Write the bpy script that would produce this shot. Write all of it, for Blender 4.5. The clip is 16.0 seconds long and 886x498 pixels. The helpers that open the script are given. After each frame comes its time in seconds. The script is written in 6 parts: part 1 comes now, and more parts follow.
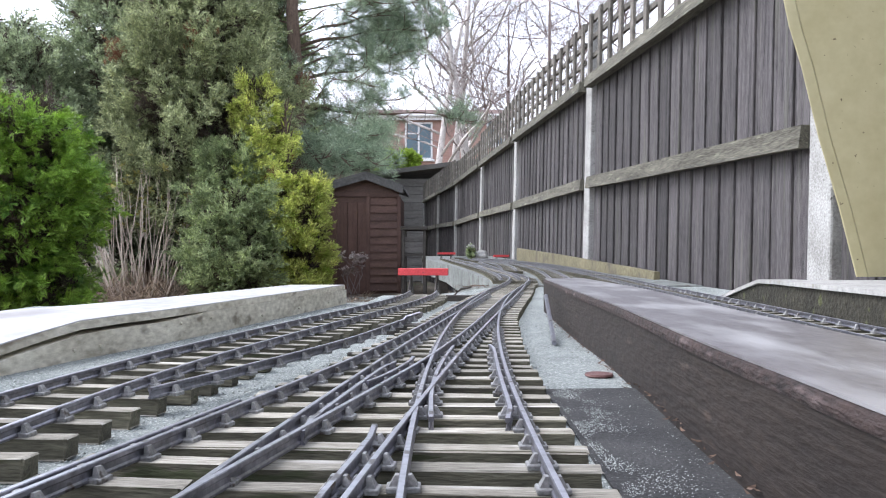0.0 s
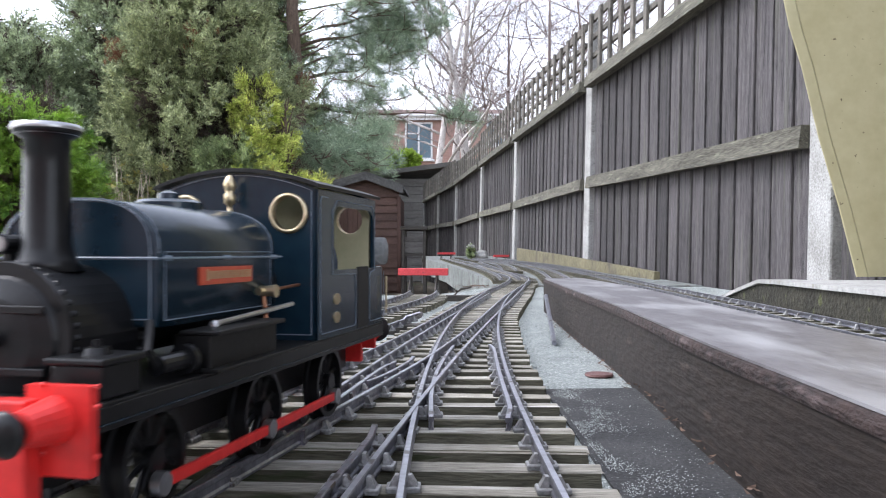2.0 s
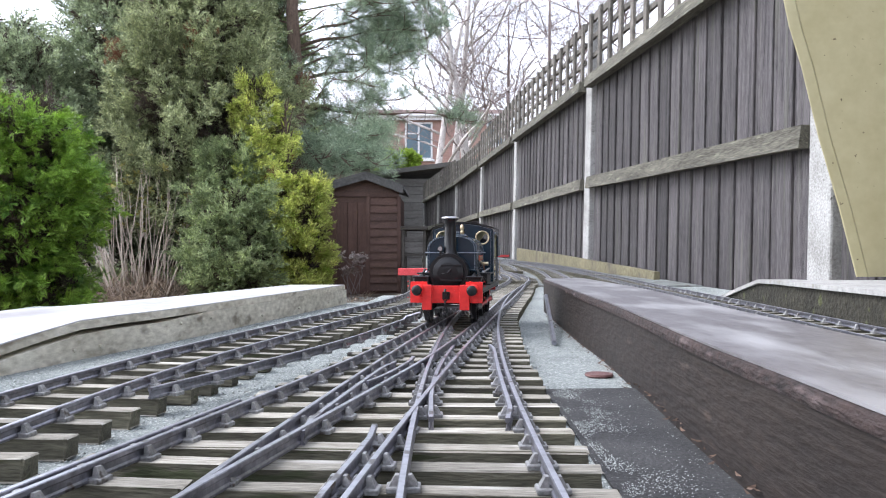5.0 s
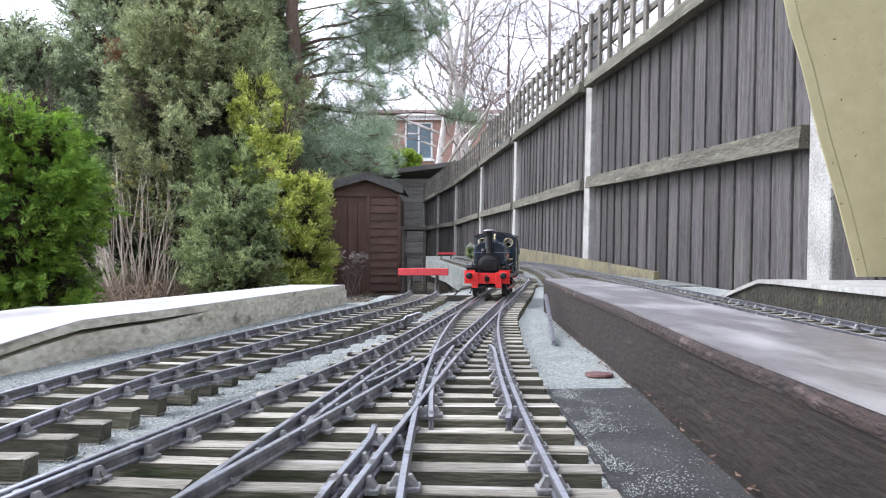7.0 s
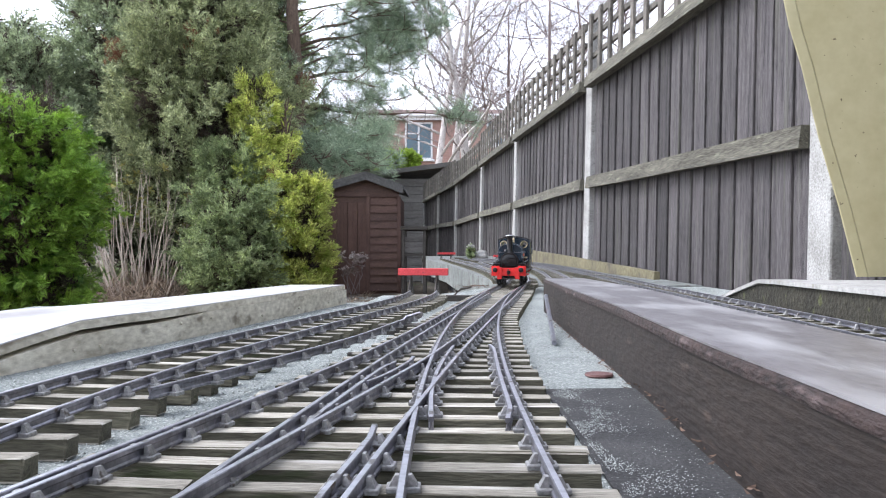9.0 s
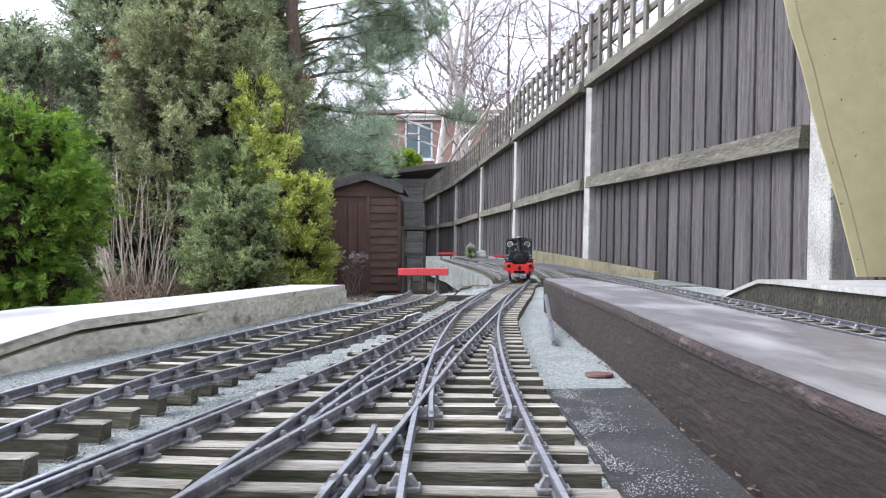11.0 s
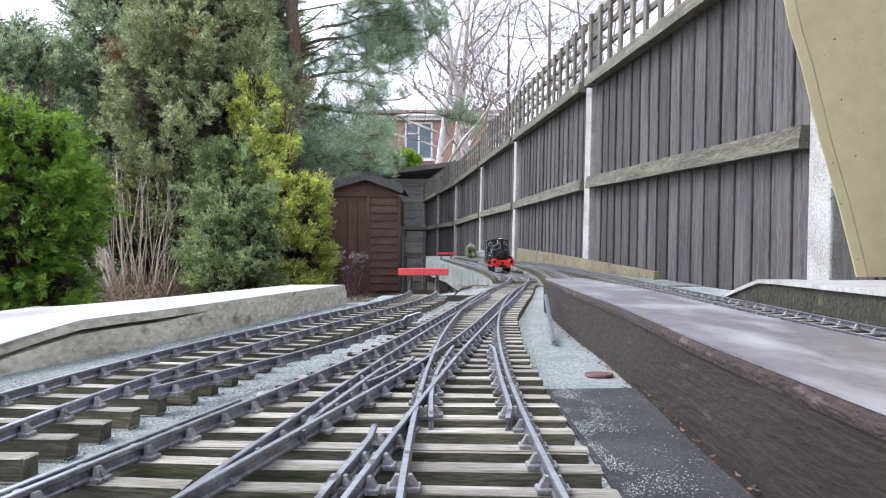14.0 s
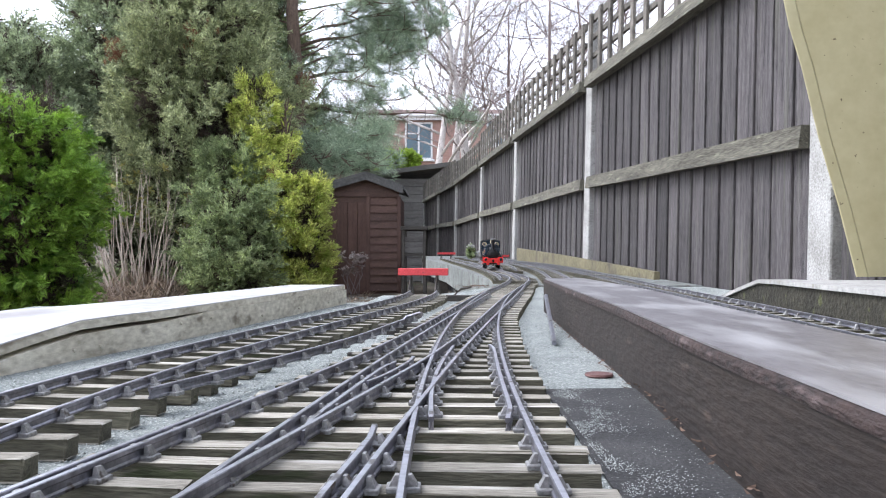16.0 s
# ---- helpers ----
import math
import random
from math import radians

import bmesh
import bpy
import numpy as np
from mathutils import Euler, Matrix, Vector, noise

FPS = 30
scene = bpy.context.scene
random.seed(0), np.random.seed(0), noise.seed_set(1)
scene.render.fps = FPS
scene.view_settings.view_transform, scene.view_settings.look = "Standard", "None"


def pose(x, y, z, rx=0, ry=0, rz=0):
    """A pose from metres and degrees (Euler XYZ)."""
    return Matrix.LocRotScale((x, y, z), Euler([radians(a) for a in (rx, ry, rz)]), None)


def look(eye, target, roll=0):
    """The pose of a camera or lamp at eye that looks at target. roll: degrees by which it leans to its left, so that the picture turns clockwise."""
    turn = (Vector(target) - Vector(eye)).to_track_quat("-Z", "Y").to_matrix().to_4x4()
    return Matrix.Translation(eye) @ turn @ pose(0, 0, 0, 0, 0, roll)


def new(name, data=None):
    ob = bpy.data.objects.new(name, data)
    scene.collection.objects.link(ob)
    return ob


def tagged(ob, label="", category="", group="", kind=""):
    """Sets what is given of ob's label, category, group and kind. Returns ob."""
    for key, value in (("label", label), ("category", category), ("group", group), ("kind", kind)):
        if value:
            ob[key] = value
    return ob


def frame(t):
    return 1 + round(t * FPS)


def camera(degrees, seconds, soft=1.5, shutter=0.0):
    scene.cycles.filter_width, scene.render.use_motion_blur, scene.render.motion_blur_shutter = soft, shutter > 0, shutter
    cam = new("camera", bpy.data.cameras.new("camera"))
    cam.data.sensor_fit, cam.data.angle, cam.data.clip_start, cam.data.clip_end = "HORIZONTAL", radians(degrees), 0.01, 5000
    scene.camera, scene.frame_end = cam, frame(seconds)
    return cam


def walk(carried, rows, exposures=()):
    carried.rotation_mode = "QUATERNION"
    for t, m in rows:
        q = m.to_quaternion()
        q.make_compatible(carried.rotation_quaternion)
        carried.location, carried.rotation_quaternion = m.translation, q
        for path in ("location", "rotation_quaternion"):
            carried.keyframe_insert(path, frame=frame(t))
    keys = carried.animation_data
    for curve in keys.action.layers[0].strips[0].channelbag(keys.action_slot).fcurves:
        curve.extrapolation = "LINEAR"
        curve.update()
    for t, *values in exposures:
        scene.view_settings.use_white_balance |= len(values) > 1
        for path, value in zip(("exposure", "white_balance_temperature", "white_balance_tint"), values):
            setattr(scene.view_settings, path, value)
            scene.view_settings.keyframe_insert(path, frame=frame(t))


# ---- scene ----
# Camera: stands still, low beside a 45 mm gauge garden railway.
cam = camera(58.5, 16.0, soft=1.1, shutter=0.5)
CAM = pose(0, 0, 0.083, 90.2, 0, 0)
walk(cam, [(0, CAM), (16, CAM)], [(0, 1.66, 6220, 14), (2.2, 1.66, 6220, 14), (3.0, 1.74, 6220, 14), (16, 1.70, 6220, 14)])

# ---- light: overcast sky, a broad weak sun high on the left ----
world = bpy.data.worlds.new("overcast_sky")
scene.world = world
world.use_nodes = True
wn, wl = world.node_tree.nodes, world.node_tree.links
sky = wn.new("ShaderNodeTexSky")
sky.sky_type = "NISHITA"
sky.sun_disc = False
sky.sun_elevation = radians(51)
sky.sun_rotation = radians(-87)
sky.dust_density = 1.0
grey = wn.new("ShaderNodeHueSaturation")
grey.inputs["Saturation"].default_value = 0.32
wl.new(sky.outputs[0], grey.inputs["Color"])
wl.new(grey.outputs[0], wn["Background"].inputs[0])
wn["Background"].inputs[1].default_value = 0.15
sun = new("sun", bpy.data.lights.new("sun", "SUN"))
sun.data.energy = 0.8
sun.data.angle = radians(25)
sun.data.color = (1.0, 0.99, 0.98)
sun.matrix_world = look((-6, 0.3, 7.5), (0, 0, 0))


# ---- materials ----
def mat(name, c1, c2, scale=8.0, rough=0.7, bump=0.3, metal=0.0, fine=6.0, stretch=(1, 1, 1), spots=None, spot_scale=40.0,
        spot_amount=0.62, vary=0.25, island=False, coat=0.0, dist=0.004, transl=0.0, spec=0.5, soft=0.06):
    """Two-scale procedural surface in object space, varied from piece to piece."""
    m = bpy.data.materials.new(name)
    m.use_nodes = True
    n, l = m.node_tree.nodes, m.node_tree.links
    b = n["Principled BSDF"]
    co = n.new("ShaderNodeTexCoord")
    mp = n.new("ShaderNodeMapping")
    mp.inputs["Scale"].default_value = stretch
    rnd = n.new("ShaderNodeNewGeometry") if island else n.new("ShaderNodeObjectInfo")
    rsock = rnd.outputs["Random Per Island"] if island else rnd.outputs["Random"]
    off = n.new("ShaderNodeMath")
    off.operation = "MULTIPLY"
    off.inputs[1].default_value = 0.0 if island else 37.0
    l.new(rsock, off.inputs[0])
    l.new(co.outputs["Object"], mp.inputs["Vector"])
    l.new(off.outputs[0], mp.inputs["Location"])
    big = n.new("ShaderNodeTexNoise")
    big.inputs["Scale"].default_value = scale
    big.inputs["Detail"].default_value = 5
    big.inputs["Roughness"].default_value = 0.6
    small = n.new("ShaderNodeTexNoise")
    small.inputs["Scale"].default_value = scale * fine
    small.inputs["Detail"].default_value = 4
    for q in (big, small):
        l.new(mp.outputs[0], q.inputs["Vector"])
    mixf = n.new("ShaderNodeMath")
    mixf.operation = "ADD"
    l.new(big.outputs[0], mixf.inputs[0])
    l.new(small.outputs[0], mixf.inputs[1])
    ramp = n.new("ShaderNodeMapRange")
    ramp.inputs[1].default_value, ramp.inputs[2].default_value = 0.72, 1.28
    l.new(mixf.outputs[0], ramp.inputs[0])
    mix = n.new("ShaderNodeMix")
    mix.data_type = "RGBA"
    mix.inputs[6].default_value, mix.inputs[7].default_value = (*c1, 1), (*c2, 1)
    l.new(ramp.outputs[0], mix.inputs[0])
    col = mix.outputs[2]
    if spots:
        sp = n.new("ShaderNodeTexNoise")
        sp.inputs["Scale"].default_value = spot_scale
        sp.inputs["Detail"].default_value = 3
        l.new(mp.outputs[0], sp.inputs["Vector"])
        sr = n.new("ShaderNodeMapRange")
        sr.inputs[1].default_value, sr.inputs[2].default_value = spot_amount, spot_amount + soft
        l.new(sp.outputs[0], sr.inputs[0])
        m2 = n.new("ShaderNodeMix")
        m2.data_type = "RGBA"
        m2.inputs[7].default_value = (*spots, 1)
        l.new(sr.outputs[0], m2.inputs[0])
        l.new(col, m2.inputs[6])
        col = m2.outputs[2]
    hsv = n.new("ShaderNodeHueSaturation")
    vr = n.new("ShaderNodeMapRange")
    vr.inputs[3].default_value, vr.inputs[4].default_value = 1 - vary, 1 + vary
    l.new(rsock, vr.inputs[0])
    l.new(vr.outputs[0], hsv.inputs["Value"])
    l.new(col, hsv.inputs["Color"])
    l.new(hsv.outputs[0], b.inputs["Base Color"])
    b.inputs["Roughness"].default_value = rough
    b.inputs["Metallic"].default_value = metal
    b.inputs["Specular IOR Level"].default_value = spec
    b.inputs["Coat Weight"].default_value = coat
    b.inputs["Coat Roughness"].default_value = 0.15
    if bump:
        bp = n.new("ShaderNodeBump")
        bp.inputs["Strength"].default_value = bump
        bp.inputs["Distance"].default_value = dist
        l.new(mixf.outputs[0], bp.inputs["Height"])
        l.new(bp.outputs[0], b.inputs["Normal"])
    if transl:
        tr = n.new("ShaderNodeBsdfTranslucent")
        ms = n.new("ShaderNodeMixShader")
        ms.inputs[0].default_value = transl
        l.new(hsv.outputs[0], tr.inputs[0])
        l.new(b.outputs[0], ms.inputs[1])
        l.new(tr.outputs[0], ms.inputs[2])
        l.new(ms.outputs[0], n["Material Output"].inputs[0])
    return m


FELT = mat("mineral_felt", (0.1607, 0.1858, 0.1758), (0.3717, 0.4019, 0.3868), 12, 0.95, 0.9, fine=90, spots=(0.62, 0.65, 0.63), spot_scale=900, spot_amount=0.575, vary=0, dist=0.002)
FELT_DARK = mat("worn_black_felt", (0.014, 0.014, 0.016), (0.058, 0.058, 0.057), 22, 0.8, 0.6, fine=30, spots=(0.30, 0.33, 0.31), spot_scale=650, spot_amount=0.655, vary=0, dist=0.002)
FELT_YARD = mat("dirty_yard_felt", (0.10, 0.11, 0.105), (0.26, 0.28, 0.265), 8, 0.95, 0.8, fine=40, spots=(0.09, 0.085, 0.07), spot_scale=30, spot_amount=0.58, vary=0, dist=0.003)
# weathered sleepers; sky-lit tops and shaded sides are put into two colours
SLEEPER = mat("shaded_sleeper_side", (0.0574, 0.0524, 0.0371), (0.1688, 0.1586, 0.1114), 34, 0.9, 0.8, fine=7, stretch=(0.6, 3.0, 4.0), spots=(0.060, 0.068, 0.032), spot_scale=50, spot_amount=0.60, vary=0.25, dist=0.001)
SLEEPER_LIT = mat("lit_sleeper_top", (0.168, 0.1546, 0.1232), (0.448, 0.4256, 0.364), 40, 0.9, 0.9, fine=7, stretch=(0.45, 4.0, 4.0), spots=(0.52, 0.505, 0.46), spot_scale=55, spot_amount=0.58, vary=0.3, dist=0.001, soft=0.12)
RAIL = mat("dull_steel_rail", (0.1725, 0.1725, 0.1955), (0.368, 0.368, 0.4197), 60, 0.36, 0.12, 0.85, spots=(0.09, 0.07, 0.06), spot_scale=90, spot_amount=0.66, vary=0.1, dist=0.0005)
RAIL_HEAD = mat("polished_rail_head", (0.4536, 0.4536, 0.4968), (0.648, 0.648, 0.702), 60, 0.34, 0.1, 0.95, spots=(0.22, 0.20, 0.20), spot_scale=60, spot_amount=0.62, vary=0.05, dist=0.0004)
CHAIR = mat("grey_cast_chair", (0.175, 0.175, 0.172), (0.38, 0.38, 0.375), 120, 0.48, 0.3, 0.45, vary=0.25, spots=(0.10, 0.085, 0.075), spot_scale=160, spot_amount=0.62, dist=0.0005)
FENCE = mat("weathered_fence_board", (0.0194, 0.0178, 0.0189), (0.1348, 0.1229, 0.1252), 8, 0.85, 0.7, fine=9, stretch=(9, 9, 0.5), spots=(0.105, 0.108, 0.078), spot_scale=5, spot_amount=0.56, soft=0.30, vary=0.34, dist=0.005)
FENCE_RAIL = mat("mossy_fence_rail", (0.050, 0.047, 0.036), (0.20, 0.19, 0.150), 7, 0.9, 0.7, fine=9, stretch=(0.6, 5, 5), spots=(0.27, 0.27, 0.20), spot_scale=18, spot_amount=0.60, soft=0.12, vary=0.2)
TRELLIS = mat("weathered_trellis", (0.0607, 0.0554, 0.0486), (0.2093, 0.1917, 0.1647), 9, 0.9, 0.6, fine=9, stretch=(3, 3, 0.8), vary=0.3)
CONCRETE = mat("concrete_post", (0.258, 0.2537, 0.2365), (0.4816, 0.4816, 0.4644), 12, 0.9, 0.6, fine=16, spots=(0.10, 0.10, 0.085), spot_scale=75, spot_amount=0.665, vary=0.08)
PLANK_TOP = mat("grey_weathered_plank", (0.115, 0.1067, 0.1104), (0.1978, 0.1886, 0.195), 9, 0.40, 0.4, fine=14, stretch=(2.2, 0.7, 1), spots=(0.36, 0.355, 0.36), spot_scale=16, spot_amount=0.47, soft=0.26, vary=0, dist=0.0012)
PLANK_SIDE = mat("dark_brown_plank", (0.01, 0.0065, 0.0047), (0.0252, 0.0166, 0.0118), 14, 0.75, 0.6, fine=11, stretch=(1, 0.5, 2.2), spots=(0.062, 0.044, 0.034), spot_scale=70, spot_amount=0.64, soft=0.10, vary=0, dist=0.002)
PLANK_EDGE = mat("reddish_worn_edge", (0.0102, 0.0068, 0.0059), (0.0493, 0.0306, 0.0263), 26, 0.8, 0.9, fine=8, stretch=(1, 0.7, 2.0), spots=(0.14, 0.105, 0.10), spot_scale=48, spot_amount=0.64, soft=0.10, vary=0, dist=0.002)
WHITE_DECK = mat("white_painted_deck", (0.3608, 0.3608, 0.369), (0.5412, 0.5412, 0.5494), 9, 0.65, 0.25, fine=8, stretch=(1, 0.7, 1), spots=(0.30, 0.285, 0.28), spot_scale=13, spot_amount=0.57, soft=0.18, vary=0, dist=0.001)
CREAM_FACE = mat("peeling_cream_face", (0.396, 0.363, 0.2805), (0.814, 0.781, 0.66), 20, 0.75, 0.5, fine=7, stretch=(1, 0.7, 1.6), spots=(0.22, 0.19, 0.14), spot_scale=30, spot_amount=0.585, soft=0.10, vary=0, dist=0.002)
MOSSY = mat("mossy_platform_face", (0.015, 0.015, 0.0096), (0.051, 0.0468, 0.033), 30, 0.95, 0.8, fine=6, spots=(0.085, 0.095, 0.04), spot_scale=50, spot_amount=0.62, vary=0)
STONE_EDGE = mat("pale_edging", (0.2808, 0.2769, 0.2613), (0.4524, 0.4446, 0.4212), 16, 0.8, 0.3, fine=8, spots=(0.25, 0.24, 0.2), spot_scale=30, spot_amount=0.63, vary=0)
YELLOW = mat("yellow_moulded_plastic", (0.50, 0.45, 0.245), (0.60, 0.55, 0.325), 5, 0.45, 0.08, fine=10, spots=(0.14, 0.105, 0.055), spot_scale=95, spot_amount=0.685, soft=0.05, vary=0)
YELLOW_BOARD = mat("faded_yellow_board", (0.12, 0.105, 0.060), (0.25, 0.225, 0.135), 12, 0.8, 0.4, fine=8, spots=(0.10, 0.085, 0.065), spot_scale=9, spot_amount=0.56, soft=0.12, vary=0.1)
RED = mat("red_paint", (0.60, 0.022, 0.020), (0.80, 0.04, 0.035), 40, 0.38, 0.1, vary=0.05, dist=0.0004)
RED_WORN = mat("worn_red_paint", (0.55, 0.045, 0.05), (0.80, 0.09, 0.10), 60, 0.55, 0.3, spots=(0.06, 0.04, 0.04), spot_scale=120, spot_amount=0.64, vary=0.05, dist=0.0006)
TIMBER_DARK = mat("dark_bearer_timber", (0.03, 0.028, 0.025), (0.09, 0.08, 0.07), 20, 0.85, 0.4, vary=0.2)
BLUE = mat("dark_blue_paint", (0.0054, 0.0175, 0.0312), (0.0098, 0.0283, 0.0449), 30, 0.26, 0.03, vary=0.0, coat=0.3, dist=0.0003, spec=0.5)
BLACK = mat("satin_black_paint", (0.004, 0.0042, 0.0048), (0.0096, 0.0099, 0.0112), 60, 0.34, 0.15, vary=0.0, dist=0.0003, spec=0.42)
SOOT = mat("matt_soot_black", (0.0033, 0.0033, 0.0036), (0.0096, 0.0093, 0.0093), 80, 0.45, 0.3, vary=0.0, dist=0.0003, spec=0.4)
LINING = mat("pale_lining", (0.165, 0.2046, 0.2508), (0.2244, 0.264, 0.3102), 60, 0.5, 0.0, vary=0.0)
BRASS = mat("brass", (0.55, 0.45, 0.27), (0.78, 0.67, 0.46), 80, 0.32, 0.1, 0.95, vary=0.0, dist=0.0003)
STEEL = mat("bright_steel", (0.45, 0.45, 0.46), (0.62, 0.62, 0.63), 80, 0.3, 0.1, 0.9, vary=0.0, dist=0.0003)
CREAM = mat("cream_cab_interior", (0.40, 0.39, 0.24), (0.52, 0.50, 0.33), 30, 0.6, 0.05, vary=0.0)
GREY_CLOTH = mat("grey_rolled_sheet", (0.16, 0.17, 0.17), (0.30, 0.31, 0.31), 60, 0.95, 0.8, vary=0.0, dist=0.002)
SHED = mat("brown_stained_shiplap", (0.075, 0.0394, 0.0281), (0.1688, 0.0938, 0.0713), 5, 0.7, 0.4, fine=9, stretch=(1, 1, 4), vary=0.25)
SHED_DOOR = mat("brown_stained_door", (0.0788, 0.0413, 0.03), (0.165, 0.09, 0.0694), 5, 0.7, 0.3, fine=9, stretch=(5, 5, 0.6), vary=0.15)
ROOF_FELT = mat("shed_roof_felt", (0.06, 0.058, 0.055), (0.14, 0.135, 0.13), 8, 0.9, 0.5, vary=0.1)
GREY_BOARD = mat("silvered_boards", (0.1056, 0.099, 0.0924), (0.198, 0.1881, 0.1782), 4, 0.9, 0.5, stretch=(1, 1, 5), vary=0.15)
SOIL = mat("garden_soil", (0.07, 0.055, 0.04), (0.20, 0.16, 0.11), 3, 1.0, 1.0, fine=14, spots=(0.10, 0.14, 0.05), spot_scale=2, spot_amount=0.6, vary=0, dist=0.03)
BARK = mat("reddish_pine_bark", (0.09, 0.06, 0.045), (0.22, 0.155, 0.12), 9, 0.95, 0.9, fine=5, stretch=(3, 3, 0.7), vary=0.15, dist=0.02)
BIRCH = mat("pale_birch_bark", (0.46, 0.42, 0.40), (0.72, 0.68, 0.65), 6, 0.85, 0.4, spots=(0.14, 0.12, 0.11), spot_scale=8, spot_amount=0.64, vary=0.1)
TWIG = mat("bare_twigs", (0.15, 0.115, 0.11), (0.30, 0.24, 0.225), 6, 0.9, 0.2, vary=0.1)
STEM = mat("dead_stems", (0.36, 0.29, 0.24), (0.66, 0.57, 0.49), 20, 0.9, 0.2, vary=0.2, island=True)
DRY = mat("dry_grass", (0.22, 0.16, 0.115), (0.40, 0.31, 0.23), 20, 0.95, 0.2, vary=0.3, island=True)


def leaf_mat(name, a, b, vary=0.35):
    return mat(name, a, b, 4.0, 0.55, 0.0, fine=3, vary=vary, island=True, transl=0.35)


LEAF_BRIGHT = leaf_mat("bright_green_sprays", (0.0756, 0.1806, 0.024), (0.4284, 0.6235, 0.111), 0.4)
LEAF_DARK = leaf_mat("dark_conifer_sprays", (0.138, 0.183, 0.108), (0.482, 0.559, 0.342), 0.45)
LEAF_OLIVE = leaf_mat("olive_conifer_sprays", (0.153, 0.187, 0.091), (0.536, 0.58, 0.327), 0.45)
LEAF_GREY = leaf_mat("grey_green_juniper", (0.105, 0.165, 0.090), (0.34, 0.42, 0.265))
LEAF_GOLD = leaf_mat("golden_conifer_sprays", (0.262, 0.364, 0.047), (0.85, 0.85, 0.293), 0.45)
LEAF_PINE = leaf_mat("blue_green_pine_needles", (0.1343, 0.2049, 0.1293), (0.489, 0.5814, 0.4026), 0.45)
LEAF_LAUREL = leaf_mat("glossy_laurel_leaves", (0.176, 0.289, 0.03), (0.44, 0.578, 0.09))
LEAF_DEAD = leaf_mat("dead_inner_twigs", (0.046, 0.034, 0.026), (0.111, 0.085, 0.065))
LEAF_GREEN = leaf_mat("mid_green_sprays", (0.121, 0.173, 0.084), (0.526, 0.609, 0.305), 0.4)
LEAF_RUST = leaf_mat("rusty_dead_sprays", (0.18, 0.075, 0.04), (0.30, 0.14, 0.08))
BRICK = mat("red_brick", (0.36, 0.22, 0.185), (0.50, 0.33, 0.29), 3, 0.9, 0.2, vary=0.2)
UPVC = mat("white_window_frame", (0.74, 0.75, 0.76), (0.82, 0.83, 0.84), 4, 0.35, 0.0, vary=0.0)
TILE = mat("roof_tile", (0.10, 0.065, 0.055), (0.20, 0.13, 0.11), 6, 0.85, 0.3, vary=0.2)
GLASS = bpy.data.materials.new("window_glass")
GLASS.use_nodes = True
GLASS.node_tree.nodes["Principled BSDF"].inputs["Base Color"].default_value = (0.10, 0.16, 0.20, 1)
GLASS.node_tree.nodes["Principled BSDF"].inputs["Roughness"].default_value = 0.04


# ---- mesh helpers ----
def part(name, bm, material, parent=None, label="", m=None, smooth=False):
    me = bpy.data.meshes.new(name)
    bm.to_mesh(me)
    bm.free()
    me.materials.append(material)
    if smooth:
        for p in me.polygons:
            p.use_smooth = True
    ob = new(name, me)
    if parent:
        ob.parent = parent
    if m is not None:
        ob.matrix_basis = m
    return tagged(ob, label)


def piece(name, me, parent, m):
    ob = new(name, me)
    ob.parent = parent
    ob.matrix_basis = m
    return ob


def mesh_of(name, bm, material):
    me = bpy.data.meshes.new(name)
    bm.to_mesh(me)
    bm.free()
    me.materials.append(material)
    return me


def raw(name, verts, faces, material, parent=None, label=""):
    me = bpy.data.meshes.new(name)
    me.from_pydata(verts.tolist() if hasattr(verts, "tolist") else verts, [], faces.tolist() if hasattr(faces, "tolist") else faces)
    me.materials.append(material)
    ob = new(name, me)
    if parent:
        ob.parent = parent
    return tagged(ob, label)


def thing(name, x, y, z, label, category, group="", kind="", rz=0):
    e = new(name)
    e.empty_display_size = 0.05
    e.matrix_basis = pose(x, y, z, 0, 0, rz)
    return tagged(e, label, category, group, kind)


def box(bm, c, s, bev=0.0, m=None):
    r = bmesh.ops.create_cube(bm, size=1.0)
    mm = Matrix.Translation(c) @ Matrix.Diagonal((*s, 1))
    bmesh.ops.transform(bm, matrix=(m or Matrix()) @ mm, verts=r["verts"])
    if bev:
        es = list({e for v in r["verts"] for e in v.link_edges})
        bmesh.ops.bevel(bm, geom=es, offset=bev, segments=2, affect="EDGES", profile=0.5)
    return bm


def cyl(bm, c, r1, r2, h, axis="z", seg=24):
    """Cone or cylinder centred at c along an axis."""
    t = {"z": Matrix(), "x": pose(0, 0, 0, 0, 90, 0), "y": pose(0, 0, 0, -90, 0, 0)}[axis]
    bmesh.ops.create_cone(bm, cap_ends=True, segments=seg, radius1=r1, radius2=r2, depth=h, matrix=Matrix.Translation(c) @ t)
    return bm


def tube(bm, pts, rad, seg=8):
    """Round rod along points, with radius rad (or one per point)."""
    rings = []
    pts = [Vector(p) for p in pts]
    for i, p in enumerate(pts):
        d = (pts[min(i + 1, len(pts) - 1)] - pts[max(i - 1, 0)]).normalized()
        u = d.orthogonal().normalized()
        w = d.cross(u)
        r = rad[i] if isinstance(rad, (list, tuple)) else rad
        rings.append([bm.verts.new(p + r * (math.cos(a) * u + math.sin(a) * w)) for a in [2 * math.pi * k / seg for k in range(seg)]])
    for a, b in zip(rings, rings[1:]):
        off = min(range(seg), key=lambda o: (a[0].co - b[o].co).length)
        for k in range(seg):
            bm.faces.new((a[k], a[(k + 1) % seg], b[(k + 1 + off) % seg], b[(k + off) % seg]))
    bm.faces.new(rings[0][::-1])
    bm.faces.new(rings[-1])
    return bm


